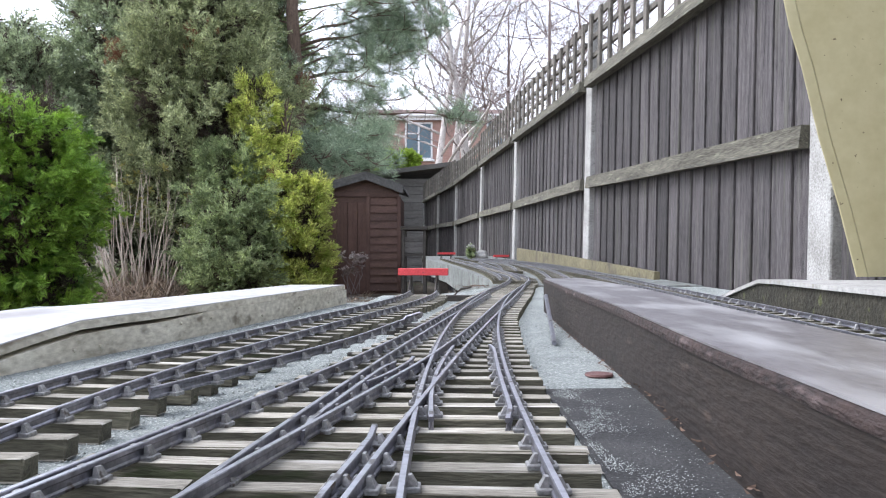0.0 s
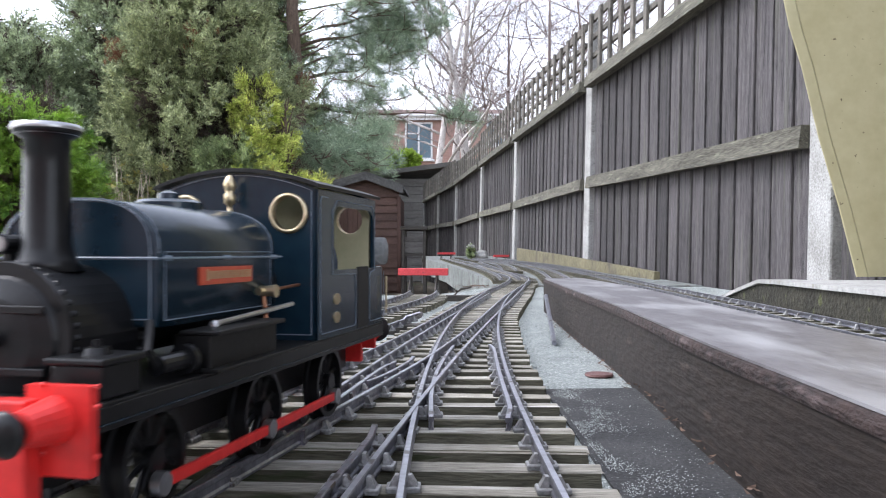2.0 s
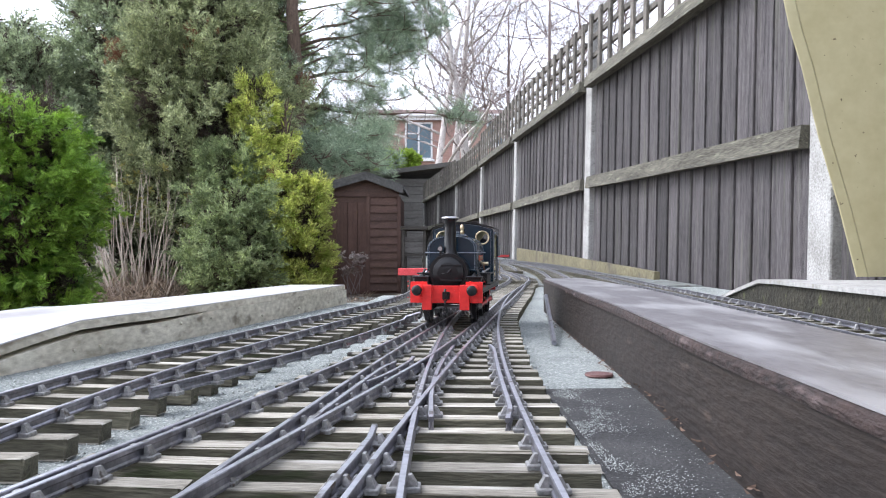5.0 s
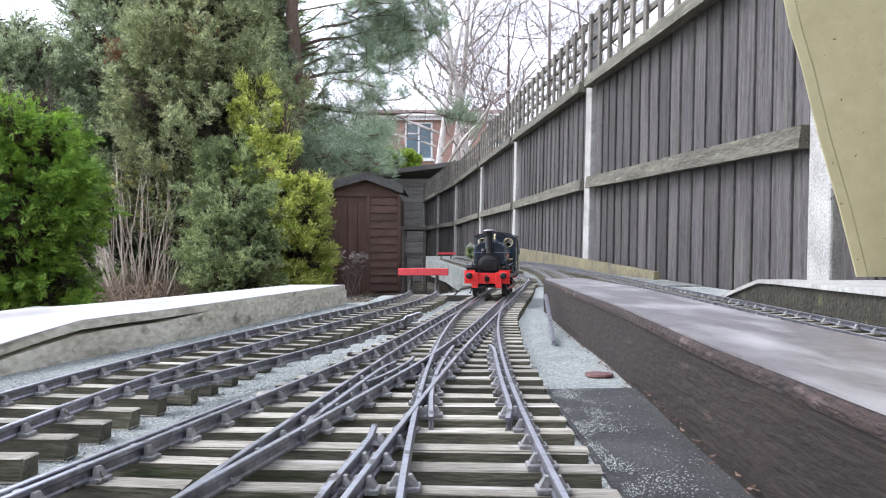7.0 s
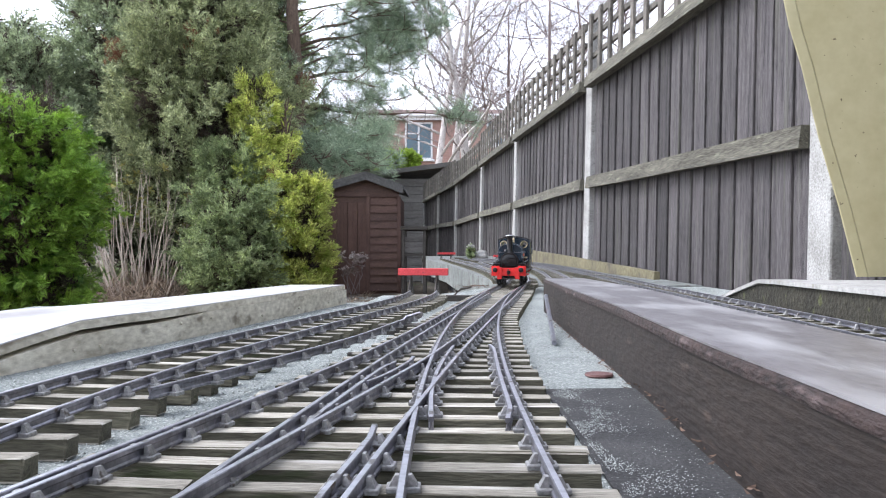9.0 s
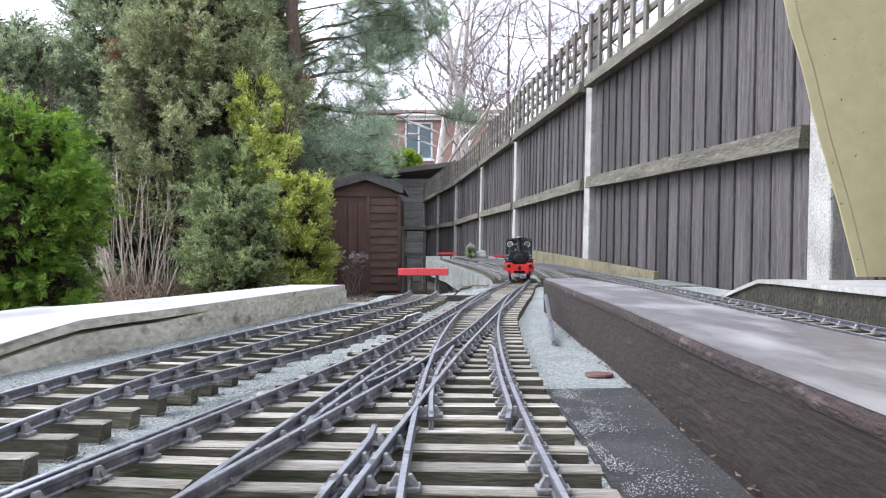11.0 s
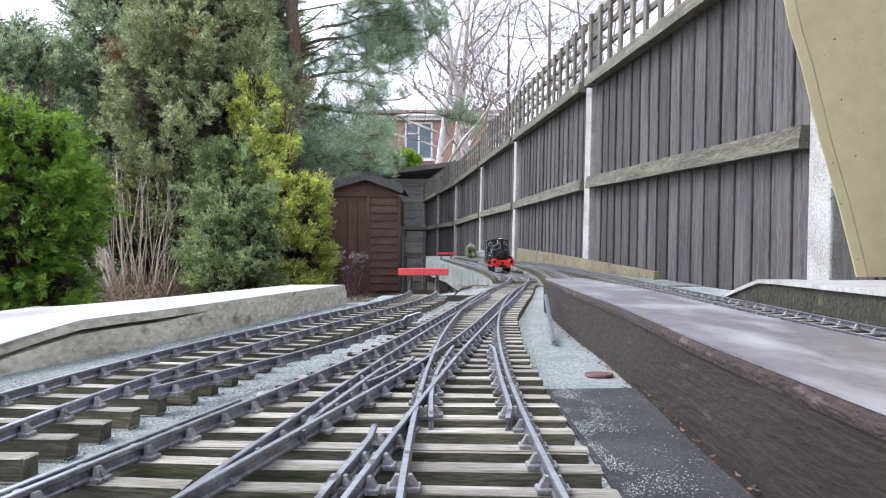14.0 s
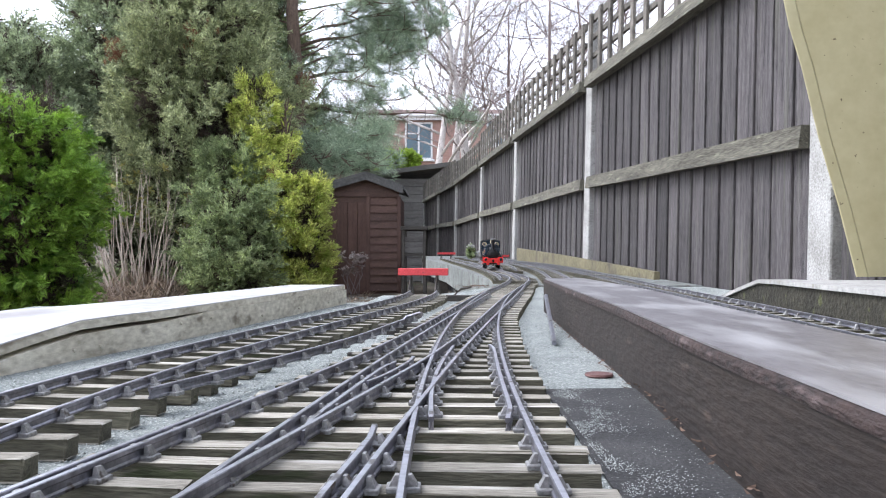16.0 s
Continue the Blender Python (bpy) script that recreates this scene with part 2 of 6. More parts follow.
def extrude_poly(bm, poly, z0, z1, m=None):
    """Prism over a plan outline."""
    m = m or Matrix()
    lo = [bm.verts.new(m @ Vector((x, y, z0))) for x, y in poly]
    hi = [bm.verts.new(m @ Vector((x, y, z1))) for x, y in poly]
    n = len(poly)
    for i in range(n):
        bm.faces.new((lo[i], lo[(i + 1) % n], hi[(i + 1) % n], hi[i]))
    bm.faces.new(lo[::-1])
    bm.faces.new(hi)
    bmesh.ops.recalc_face_normals(bm, faces=bm.faces)
    return bm


def revolve(bm, prof, m=None, seg=24):
    """Turned shape from (radius, height) steps."""
    m = m or Matrix()
    rings = [[bm.verts.new(m @ Vector((r * math.cos(2 * math.pi * k / seg), r * math.sin(2 * math.pi * k / seg), z))) for k in range(seg)] for r, z in prof]
    for a, b in zip(rings, rings[1:]):
        for k in range(seg):
            bm.faces.new((a[k], a[(k + 1) % seg], b[(k + 1) % seg], b[k]))
    bm.faces.new(rings[0][::-1])
    bm.faces.new(rings[-1])
    return bm


# ---- railway lines in plan: X as a function of Y ----
GAUGE, SLEEPER_TOP, RAIL_TOP = 0.046, 0.009, 0.0155


def poly_line(c):
    return lambda y: ((c[0] * y + c[1]) * y + c[2]) * y + c[3]


def spline_line(knots):
    ys, xs = np.array([k[0] for k in knots]), np.array([k[1] for k in knots])
    sl = np.gradient(xs, ys)

    def f(y):
        y = min(max(y, ys[0]), ys[-1]) if ys[0] <= y <= ys[-1] else y
        if y < ys[0]:
            return float(xs[0] + sl[0] * (y - ys[0]))
        if y > ys[-1]:
            return float(xs[-1] + sl[-1] * (y - ys[-1]))
        i = min(int(np.searchsorted(ys, y, "right")) - 1, len(ys) - 2)
        h = ys[i + 1] - ys[i]
        t = (y - ys[i]) / h
        return float((2 * t**3 - 3 * t**2 + 1) * xs[i] + (t**3 - 2 * t**2 + t) * h * sl[i] + (3 * t**2 - 2 * t**3) * xs[i + 1] + (t**3 - t**2) * h * sl[i + 1])
    return f


def rise(y):
    """The yard board climbs gently away from the junction."""
    return 0.010 * max(0.0, y - 1.65)


LINE_SIDING = poly_line((-0.2176, 0.5412, -0.2383, -0.1644))
LINE_MIDDLE = poly_line((-0.0194, 0.0608, 0.0857, -0.0719))
LINE_RIGHT = poly_line((-0.0117, 0.0958, -0.0493, 0.0173))
LINE_MAIN = spline_line([(0.0, -0.142), (0.12, -0.118), (0.24, -0.0925), (0.32, -0.0745), (0.41, -0.0545), (0.5, -0.0355), (0.6, -0.0175), (0.75, 0.006), (0.9, 0.0275), (1.085, 0.0535),
                         (1.21, 0.0717), (1.3, 0.0862), (1.4, 0.103), (1.55, 0.1285), (1.7, 0.154), (1.85, 0.177), (2.0, 0.1915), (2.1, 0.1935), (2.2, 0.1885), (2.39, 0.1730), (2.6, 0.1675), (2.8, 0.1665), (3.2, 0.163), (3.8, 0.15)])
LINE_BACK = spline_line([(0.2, 0.352), (0.65, 0.366), (1.06, 0.391), (1.55, 0.416), (2.2, 0.438), (2.95, 0.440), (3.6, 0.40), (4.3, 0.29), (5.2, 0.10)])
LINE_YARD_A = spline_line([(1.75, 0.158), (2.1, 0.172), (2.6, 0.166), (3.28, 0.128), (4.0, 0.078), (4.8, 0.027)])
LINE_YARD_B = spline_line([(2.2, 0.438), (2.8, 0.42), (3.5, 0.376), (4.4, 0.325)])

# ---- leaf sprays ----
def spray_shape(kind):
    """Leaf triangles of one spray, tip towards +z."""
    tri = []
    if kind == "flat":
        # fern-like frond: side twigs that each carry two rows of small scales
        for k in range(7):
            z, w = 0.10 + 0.11 * k, 0.40 * (1 - 0.10 * k)
            for sx in (-1, 1):
                tip = (sx * w, 0.05 * w, z + 0.30)
                tri.append(((0, 0, z), (sx * w * 0.55, 0.0, z + 0.09), tip))
                tri.append(((sx * w * 0.30, 0.02, z + 0.10), (sx * w * 0.45, 0.06, z + 0.30), (sx * w * 0.65, 0.03, z + 0.20)))
        tri.append(((-0.04, 0, 0.7), (0.04, 0, 0.7), (0, 0, 1.12)))
    elif kind == "upright":
        for k in range(11):
            a = k * 2.4
            z = 0.07 * k
            r = 0.30 * (1 - 0.05 * k)
            ca, sa = math.cos(a), math.sin(a)
            tri.append(((0.03 * sa, -0.03 * ca, z), (-0.07 * sa + r * ca, 0.07 * ca + r * sa, z + 0.34), (0.055 * sa + r * 0.5 * ca, -0.055 * ca + r * 0.5 * sa, z + 0.26)))
    elif kind == "needle":
        for k in range(24):
            a = k * 2.4
            up = 0.05 + 0.90 * (k / 24)
            r = math.sqrt(max(0, 1 - up * up))
            ca, sa = math.cos(a), math.sin(a)
            tri.append(((0.02 * sa, -0.02 * ca, 0.25 * k / 20), (r * ca + 0.02 * sa, r * sa, up), (r * ca * 0.5 + 0.035 * sa, r * sa * 0.5 - 0.035 * ca, up * 0.55)))
    else:
        for k in range(5):
            a = k * 2.4
            ca, sa = math.cos(a), math.sin(a)
            tri.append(((0, 0, 0), (0.6 * ca - 0.25 * sa, 0.6 * sa + 0.25 * ca, 0.35), (1.05 * ca, 1.05 * sa, 0.40)))
            tri.append(((0, 0, 0), (1.05 * ca, 1.05 * sa, 0.40), (0.6 * ca + 0.25 * sa, 0.6 * sa - 0.25 * ca, 0.35)))
    return np.array(tri)


def foliage(name, pts, dirs, size, kind, material, parent, rng, label="", jitter=0.5):
    """Many sprays on points, each leaning along its direction."""
    sh = spray_shape(kind)
    n = len(pts)
    d = dirs + rng.normal(0, jitter, (n, 3))
    d /= np.linalg.norm(d, axis=1)[:, None]
    # flat fronds lie with one face to the sky, the others are turned at random
    r = np.array([0, 0, 1.0]) + rng.normal(0, 0.35, (n, 3)) if kind == "flat" else rng.normal(0, 1, (n, 3))
    u = np.cross(d, r)
    u /= np.linalg.norm(u, axis=1)[:, None]
    w = np.cross(d, u)
    s = size * rng.uniform(0.6, 1.3, n)
    basis = np.stack([u, w, d], 1) * s[:, None, None]
    v = np.einsum("tkc,ncd->ntkd", sh, basis) + pts[:, None, None, :]
    v = v.reshape(-1, 3)
    me = bpy.data.meshes.new(name)
    k = len(v)
    me.vertices.add(k)
    me.vertices.foreach_set("co", v.ravel())
    me.loops.add(k)
    me.loops.foreach_set("vertex_index", np.arange(k, dtype=np.int32))
    me.polygons.add(k // 3)
    me.polygons.foreach_set("loop_start", np.arange(0, k, 3, dtype=np.int32))
    me.polygons.foreach_set("loop_total", np.full(k // 3, 3, dtype=np.int32))
    me.update(calc_edges=True)
    me.materials.append(material)
    ob = new(name, me)
    ob.parent = parent
    return tagged(ob, label)


# ---- ground and railway boards ----
def make_ground():
    bm = bmesh.new()
    xs = [-60, -30, -18] + [-12 + 0.6 * i for i in range(41)] + [18, 30, 60]
    ys = [-40, -15, -6] + [-3 + 0.6 * i for i in range(50)] + [35, 60, 400]
    grid = [[bm.verts.new((x, y, -0.45 + (0.10 * noise.noise(Vector((x * 0.5, y * 0.5, 3))) + 0.03 * noise.noise(Vector((x * 2.1, y * 2.1, 1))) if abs(x) < 15 and 1 < y < 30 else 0))) for x in xs] for y in ys]
    for a, b in zip(grid, grid[1:]):
        for i in range(len(xs) - 1):
            bm.faces.new((a[i], a[i + 1], b[i + 1], b[i]))
    return tagged(part("ground", bm, SOIL, smooth=True), "bare brown garden soil with moss and litter", "ground", kind="structure")


make_ground()


def board(name, outline, z, thick, label, material=FELT, slope=False):
    bm = bmesh.new()
    extrude_poly(bm, outline, -thick, 0)
    if slope:
        for v in bm.verts:
            v.co.z += rise(v.co.y)
    ob = part(name, bm, material)
    ob.location.z = z
    return tagged(ob, label, "baseboard", kind="structure")


board("baseboard", [(-0.62, -0.5), (0.62, -0.5), (0.62, 1.88), (0.13, 1.88), (0.09, 1.80), (0.03, 1.62), (-0.03, 1.52), (-0.115, 1.50), (-0.125, 1.30), (-0.20, 1.265), (-0.62, 1.2)], 0, 0.05, "railway baseboard covered in grey green mineral felt")
board("yard_baseboard", [(0.13, 1.884), (0.62, 1.884), (0.60, 3.2), (0.47, 4.9), (0.38, 6.4), (-0.14, 6.4), (-0.10, 4.9), (0.016, 3.85), (0.10, 2.6), (0.125, 2.1)], 0, 0.09, "raised yard baseboard in dirty grey felt, climbing gently", FELT_YARD, slope=True)
board("felt_patch", [(0.058, -0.05), (0.120, -0.05), (0.116, 0.476), (0.060, 0.472)], 0.0012, 0.0011, "worn black felt sheet with pale grit on the baseboard", FELT_DARK)


def make_legs():
    for x, y in ((-0.45, 0.4), (-0.3, 1.35), (0.5, 0.4), (0.5, 1.6), (0.2, 2.6), (0.1, 4.0), (0.4, 3.2), (0.0, 5.5), (0.3, 5.5)):
        bm = bmesh.new()
        box(bm, (0, 0, 0.19), (0.07, 0.07, 0.50), 0.004)
        tagged(part("baseboard_post", bm, TIMBER_DARK, m=pose(x, y, -0.475 + rise(y))), "dark timber post carrying the railway baseboard", "post", "baseboard posts")


make_legs()


def make_back_wall():
    """Unseen wall added behind the view to block low sky light."""
    bm = box(bmesh.new(), (-2.6, -2.9, 0.40), (8.0, 0.25, 1.8))
    tagged(part("wall_south", bm, BRICK), "unseen plain brick wall added to block low sky light", "wall", kind="structure")


make_back_wall()


def make_grit():
    """Loose mineral grit lying on the felt."""
    rng = np.random.default_rng(3)
    n = 64000
    y = 0.20 + 1.25 * rng.uniform(0, 1, n) ** 1.6
    x = rng.uniform(-0.36, 0.13, n)
    far = rng.uniform(0, 1, n) < 0.45
    x = np.where(far, rng.uniform(0.062, 0.115, n), x)
    y = np.where(far, rng.uniform(0.20, 0.475, n), y)
    z = np.where((x > 0.059) & (y < 0.474), 0.0013, 0.0001)
    bare = np.clip((x - 0.062) / 0.034, 0, 1)
    keep = (x < 0.059) | (y > 0.48) | (rng.uniform(0, 1, n) < 0.95 * noise_field(x, y) * (1.0 - bare) ** 1.5 + 0.02 * noise_field(x, y))
    x, y, z = x[keep], y[keep], z[keep]
    n = len(x)
    s = rng.uniform(0.00035, 0.0010, n) * np.where((x > 0.059) & (y < 0.476), 0.40, 0.9)
    a = rng.uniform(0, 6.28, n)
    v = np.zeros((n, 4, 3))
    for k in range(3):
        v[:, k, 0] = x + s * np.cos(a + 2.1 * k)
        v[:, k, 1] = y + s * np.sin(a + 2.1 * k)
        v[:, k, 2] = z
    v[:, 3, 0], v[:, 3, 1], v[:, 3, 2] = x + s * 0.2, y, z + s * rng.uniform(0.6, 1.2, n)
    b = np.arange(n)[:, None] * 4
    f = np.concatenate([b + np.array(q) for q in ((0, 1, 3), (1, 2, 3), (2, 0, 3))])
    gm = mat("mineral_grit", (0.20, 0.22, 0.21), (0.48, 0.51, 0.49), 300, 0.9, 0.0, vary=0.55, island=True)
    tagged(raw("grit", v.reshape(-1, 3), f, gm), "fine pale mineral grit scattered on the felt", "grit", kind="stuff")


def noise_field(x, y):
    return np.array([max(0.0, min(1.0, 0.35 + 2.8 * noise.noise(Vector((a * 60, b * 34, 4))))) for a, b in zip(x, y)])


make_grit()


# ---- platforms ----
def strip(bm, left, right, z0, z1):
    """Long slab between two plan edges, given as (x, y) pairs; z1 may be one height per station."""
    n = len(left)
    zs = z1 if isinstance(z1, (list, tuple)) else [z1] * n
    rows = []
    for (lx, ly), (rx, ry), zt in zip(left, right, zs):
        zb = z0 if not isinstance(z0, (list, tuple)) else z0[len(rows)]
        rows.append([bm.verts.new(p) for p in ((lx, ly, zb), (rx, ry, zb), (rx, ry, zt), (lx, ly, zt))])
    for a, b in zip(rows, rows[1:]):
        for k in range(4):
            bm.faces.new((a[k], a[(k + 1) % 4], b[(k + 1) % 4], b[k]))
    bm.faces.new(rows[0][::-1])
    bm.faces.new(rows[-1])
    bmesh.ops.recalc_face_normals(bm, faces=bm.faces)
    return bm


def lerp_edge(knots, ys):
    f = spline_line([(y, x) for x, y in knots])
    return [(f(y), y) for y in ys]


def make_right_platform():
    p = thing("platform", 0.15, 0.6, 0, "low platform made of a thick brown plank with greyed top", "platform", kind="structure")
    ys = [-0.15 + 0.05 * i for i in range(26)]
    fr = lerp_edge([(0.098, -0.15), (0.101, 0.15), (0.105, 0.3), (0.117, 0.5), (0.127, 0.8), (0.140, 1.10)], ys)
    bk = lerp_edge([(0.178, -0.15), (0.180, 0.3), (0.186, 0.5), (0.200, 0.785), (0.196, 1.10)], ys)
    bm = strip(bmesh.new(), fr, bk, 0.0, 0.0405)
    for v in bm.verts:
        v.co.x += 0.0012 * noise.noise(Vector((0, v.co.y * 9, v.co.z * 60)))
    bmesh.ops.translate(bm, verts=bm.verts, vec=(-0.15, -0.6, 0))
    part("plank", bm, PLANK_SIDE, p, "dark brown rough sawn timber")
    bm = strip(bmesh.new(), [(x - 0.0010 + 0.0006 * noise.noise(Vector((y * 14, 0, 0))) + 0.0002 * noise.noise(Vector((y * 60, 3, 0))), y) for x, y in fr], [(x + 0.001, y) for x, y in bk], 0.0400, 0.0455)
    bmesh.ops.translate(bm, verts=bm.verts, vec=(-0.15, -0.6, 0))
    es = [e for e in bm.edges if all(v.co.z > 0.045 for v in e.verts) and abs(e.verts[0].co.y - e.verts[1].co.y) > 0.01]
    bmesh.ops.bevel(bm, geom=es, offset=0.003, segments=2, affect="EDGES", profile=0.5)
    part("capping_board", bm, PLANK_EDGE, p, "brown capping board with worn split edge", smooth=False)
    bm = strip(bmesh.new(), [(x + 0.0006 + 0.0012 * noise.noise(Vector((y * 17, 5, 0))), y) for x, y in fr], bk, 0.0452, 0.0462)
    bmesh.ops.translate(bm, verts=bm.verts, vec=(-0.15, -0.6, 0))
    part("platform_surface", bm, PLANK_TOP, p, "silver grey weathered plank surface with pale patches")


make_right_platform()


def make_left_platform():
    p = thing("platform", -0.28, 0.9, 0, "low white topped platform with peeling cream face", "platform", kind="structure")
    ys = [0.30, 0.40, 0.5, 0.54, 0.58, 0.613, 0.66, 0.72, 0.8, 0.9, 1.0, 1.1, 1.2, 1.262]
    top = [0.000, 0.008, 0.0175, 0.022, 0.0262, 0.0295] + [0.030] * 8
    fr = lerp_edge([(-0.318, 0.30), (-0.300, 0.5), (-0.280, 0.613), (-0.251, 0.727), (-0.219, 0.91), (-0.156, 1.262)], ys)
    bk = lerp_edge([(-0.47, 0.30), (-0.44, 0.5), (-0.392, 0.70), (-0.344, 0.824), (-0.287, 1.045), (-0.238, 1.262)], ys)
    bm = strip(bmesh.new(), [(x + 0.002, y) for x, y in fr], [(x, y) for x, y in bk], -0.002, [z - (0.0105 if y < 0.78 else 0.0072) for z, y in zip(top, ys)])
    bmesh.ops.translate(bm, verts=bm.verts, vec=(0.28, -0.9, 0))
    part("platform_wall", bm, CREAM_FACE, p, "peeling cream painted timber wall with stains")
    bm = strip(bmesh.new(), [(x - 0.0004 + 0.001 * noise.noise(Vector((y * 20, 2, 0))), y) for x, y in fr], [(x - 0.003, y) for x, y in bk],
               [z - 0.0070 + 0.001 * noise.noise(Vector((y * 9, 0, 0))) for z, y in zip(top, ys)], [z - 0.0006 for z in top])
    bmesh.ops.translate(bm, verts=bm.verts, vec=(0.28, -0.9, 0))
    part("edge_board", bm, CREAM_FACE, p, "warped edging board lifting from the wall")
    bm = strip(bmesh.new(), [(x + (-0.0012), y) for x, y in fr], [(x - 0.004, y) for x, y in bk], [z - 0.0005 for z in top], [z + 0.0004 for z in top])
    bmesh.ops.translate(bm, verts=bm.verts, vec=(0.28, -0.9, 0))
    part("platform_deck", bm, WHITE_DECK, p, "bright white painted deck, scuffed")
    f = spline_line([(y, x) for x, y in fr])
    for y in (0.60, 0.63, 0.74, 0.80, 0.93, 1.05, 1.17):
        bm = bmesh.new()
        bmesh.ops.create_icosphere(bm, subdivisions=1, radius=0.0018)
        part("screw_head", bm, CREAM_FACE, p, m=pose(f(y) + 0.0035 + 0.28, y - 0.9, 0.012 + 0.004 * ((y * 100) % 3 - 1)))


make_left_platform()


def make_back_platform():
    p = thing("platform", 0.45, 0.9, 0, "mossy concrete platform with pale edging slabs", "platform", kind="structure")
    ys = [0.2, 0.45, 0.65, 0.85, 1.0, 1.06, 1.15, 1.25]
    top = [0.047] * 5 + [0.046, 0.030, 0.010]
    fr = lerp_edge([(0.392, 0.2), (0.398, 0.45), (0.402, 0.65), (0.418, 1.0), (0.432, 1.25)], ys)
    bk = [(0.60, y) for y in ys]
    bm = strip(bmesh.new(), [(x + 0.004, y) for x, y in fr], bk, 0.0, [z - 0.005 for z in top])
    bmesh.ops.translate(bm, verts=bm.verts, vec=(-0.45, -0.9, 0))
    part("platform_wall", bm, MOSSY, p, "dark mossy concrete wall")
    bm = strip(bmesh.new(), fr, [(x + 0.05, y) for x, y in fr], [z - 0.005 for z in top], top)
    bmesh.ops.translate(bm, verts=bm.verts, vec=(-0.45, -0.9, 0))
    part("edging_slab", bm, STONE_EDGE, p, "pale concrete edging")
    bm = strip(bmesh.new(), [(x + 0.0505, y) for x, y in fr], [(0.60, y) for y in ys], [z - 0.005 for z in top], [z - 0.001 for z in top])
    bmesh.ops.translate(bm, verts=bm.verts, vec=(-0.45, -0.9, 0))
    part("platform_deck", bm, STONE_EDGE, p)


make_back_platform()


# ---- track ----
RAIL_HALF = [(-0.0009, 0.0155), (-0.0012, 0.0152), (-0.0012, 0.0138), (-0.0005, 0.0132), (-0.0005, 0.0112), (-0.0011, 0.0105), (-0.0011, 0.0096)]
RAIL_SECTION = RAIL_HALF + [(-x, z) for x, z in RAIL_HALF[::-1]]


def make_rail(name, line, off, y0, y1, parent, label="", step=0.02, flare=0, dz=0.0):
    """A bullhead rail at a sideways distance from a line; flare bends both ends away."""
    k = max(2, int((y1 - y0) / step) + 1)
    verts, faces = [], []
    n = len(RAIL_SECTION)
    for i in range(k):
        y = y0 + (y1 - y0) * i / (k - 1)
        s = (line(y + 0.004) - line(y - 0.004)) / 0.008
        q = math.hypot(1, s)
        o = off
        if flare:
            e = min(y - y0, y1 - y)
            o += flare * max(0.0, 0.025 - e) / 0.025
        for px, pz in RAIL_SECTION:
            verts.append((line(y) + (px + o) / q, y - (px + o) * s / q, pz + dz + rise(y)))
    for i in range(k - 1):
        for j in range(n):
            faces.append((i * n + j, i * n + (j + 1) % n, (i + 1) * n + (j + 1) % n, (i + 1) * n + j))
    faces.append(tuple(range(n - 1, -1, -1)))
    faces.append(tuple((k - 1) * n + j for j in range(n)))
    ob = raw(name, verts, faces, RAIL, parent, label)
    ob.data.materials.append(RAIL_HEAD)
    for i in range(k - 1):
        ob.data.polygons[i * n + n - 1].material_index = 1
    return ob


def chair_mesh():
    bm = bmesh.new()
    box(bm, (0, 0, 0.0011), (0.0125, 0.0085, 0.0022), 0.0006)
    for sx in (-1, 1):
        v = [bm.verts.new(p) for p in ((sx * 0.0018, -0.0026, 0.002), (sx * 0.0052, -0.003, 0.002), (sx * 0.0052, 0.003, 0.002), (sx * 0.0018, 0.0026, 0.002),
                                       (sx * 0.0016, -0.0018, 0.0058), (sx * 0.0030, -0.0018, 0.0058), (sx * 0.0030, 0.0018, 0.0058), (sx * 0.0016, 0.0018, 0.0058))]
        for f in ((0, 1, 5, 4), (1, 2, 6, 5), (2, 3, 7, 6), (3, 0, 4, 7), (4, 5, 6, 7)):
            bm.faces.new([v[i] for i in f])
    for v in bm.verts:
        v.co.x *= 0.86
        v.co.y *= 0.8
        v.co.z *= 0.9
    bmesh.ops.recalc_face_normals(bm, faces=bm.faces)
    return mesh_of("chair", bm, CHAIR)


CHAIR_MESH = chair_mesh()


def sleeper_mesh(length):
    bm = bmesh.new()
    box(bm, (0, 0, 0.0045), (length, 0.0102, 0.0088), 0.0006)
    rr = random.Random(int(length * 10000))
    for v in bm.verts:
        v.co += Vector((rr.uniform(-0.0008, 0.0008), rr.uniform(-0.0005, 0.0005), rr.uniform(-0.0003, 0.0003)))
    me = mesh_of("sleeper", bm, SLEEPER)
    me.materials.append(SLEEPER_LIT)
    # upward faces take the lit colour, all others the shaded one
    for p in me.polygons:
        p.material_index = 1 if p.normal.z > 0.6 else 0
    return me


SLEEPERS = {}


def put_sleeper(parent, x0, x1, y, rz, z=0.0):
    length = round(round((x1 - x0) / 0.004) * 0.004, 3)
    if length not in SLEEPERS:
        SLEEPERS[length] = sleeper_mesh(length)
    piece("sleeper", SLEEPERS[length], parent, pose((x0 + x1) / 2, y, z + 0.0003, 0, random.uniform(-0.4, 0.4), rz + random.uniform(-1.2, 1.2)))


def put_chair(parent, line, off, y):
    s = (line(y + 0.004) - line(y - 0.004)) / 0.008
    q = math.hypot(1, s)
    piece("chair", CHAIR_MESH, parent, pose(line(y) + off / q, y - off * s / q, SLEEPER_TOP + rise(y), 0, 0, -math.degrees(math.atan(s))))


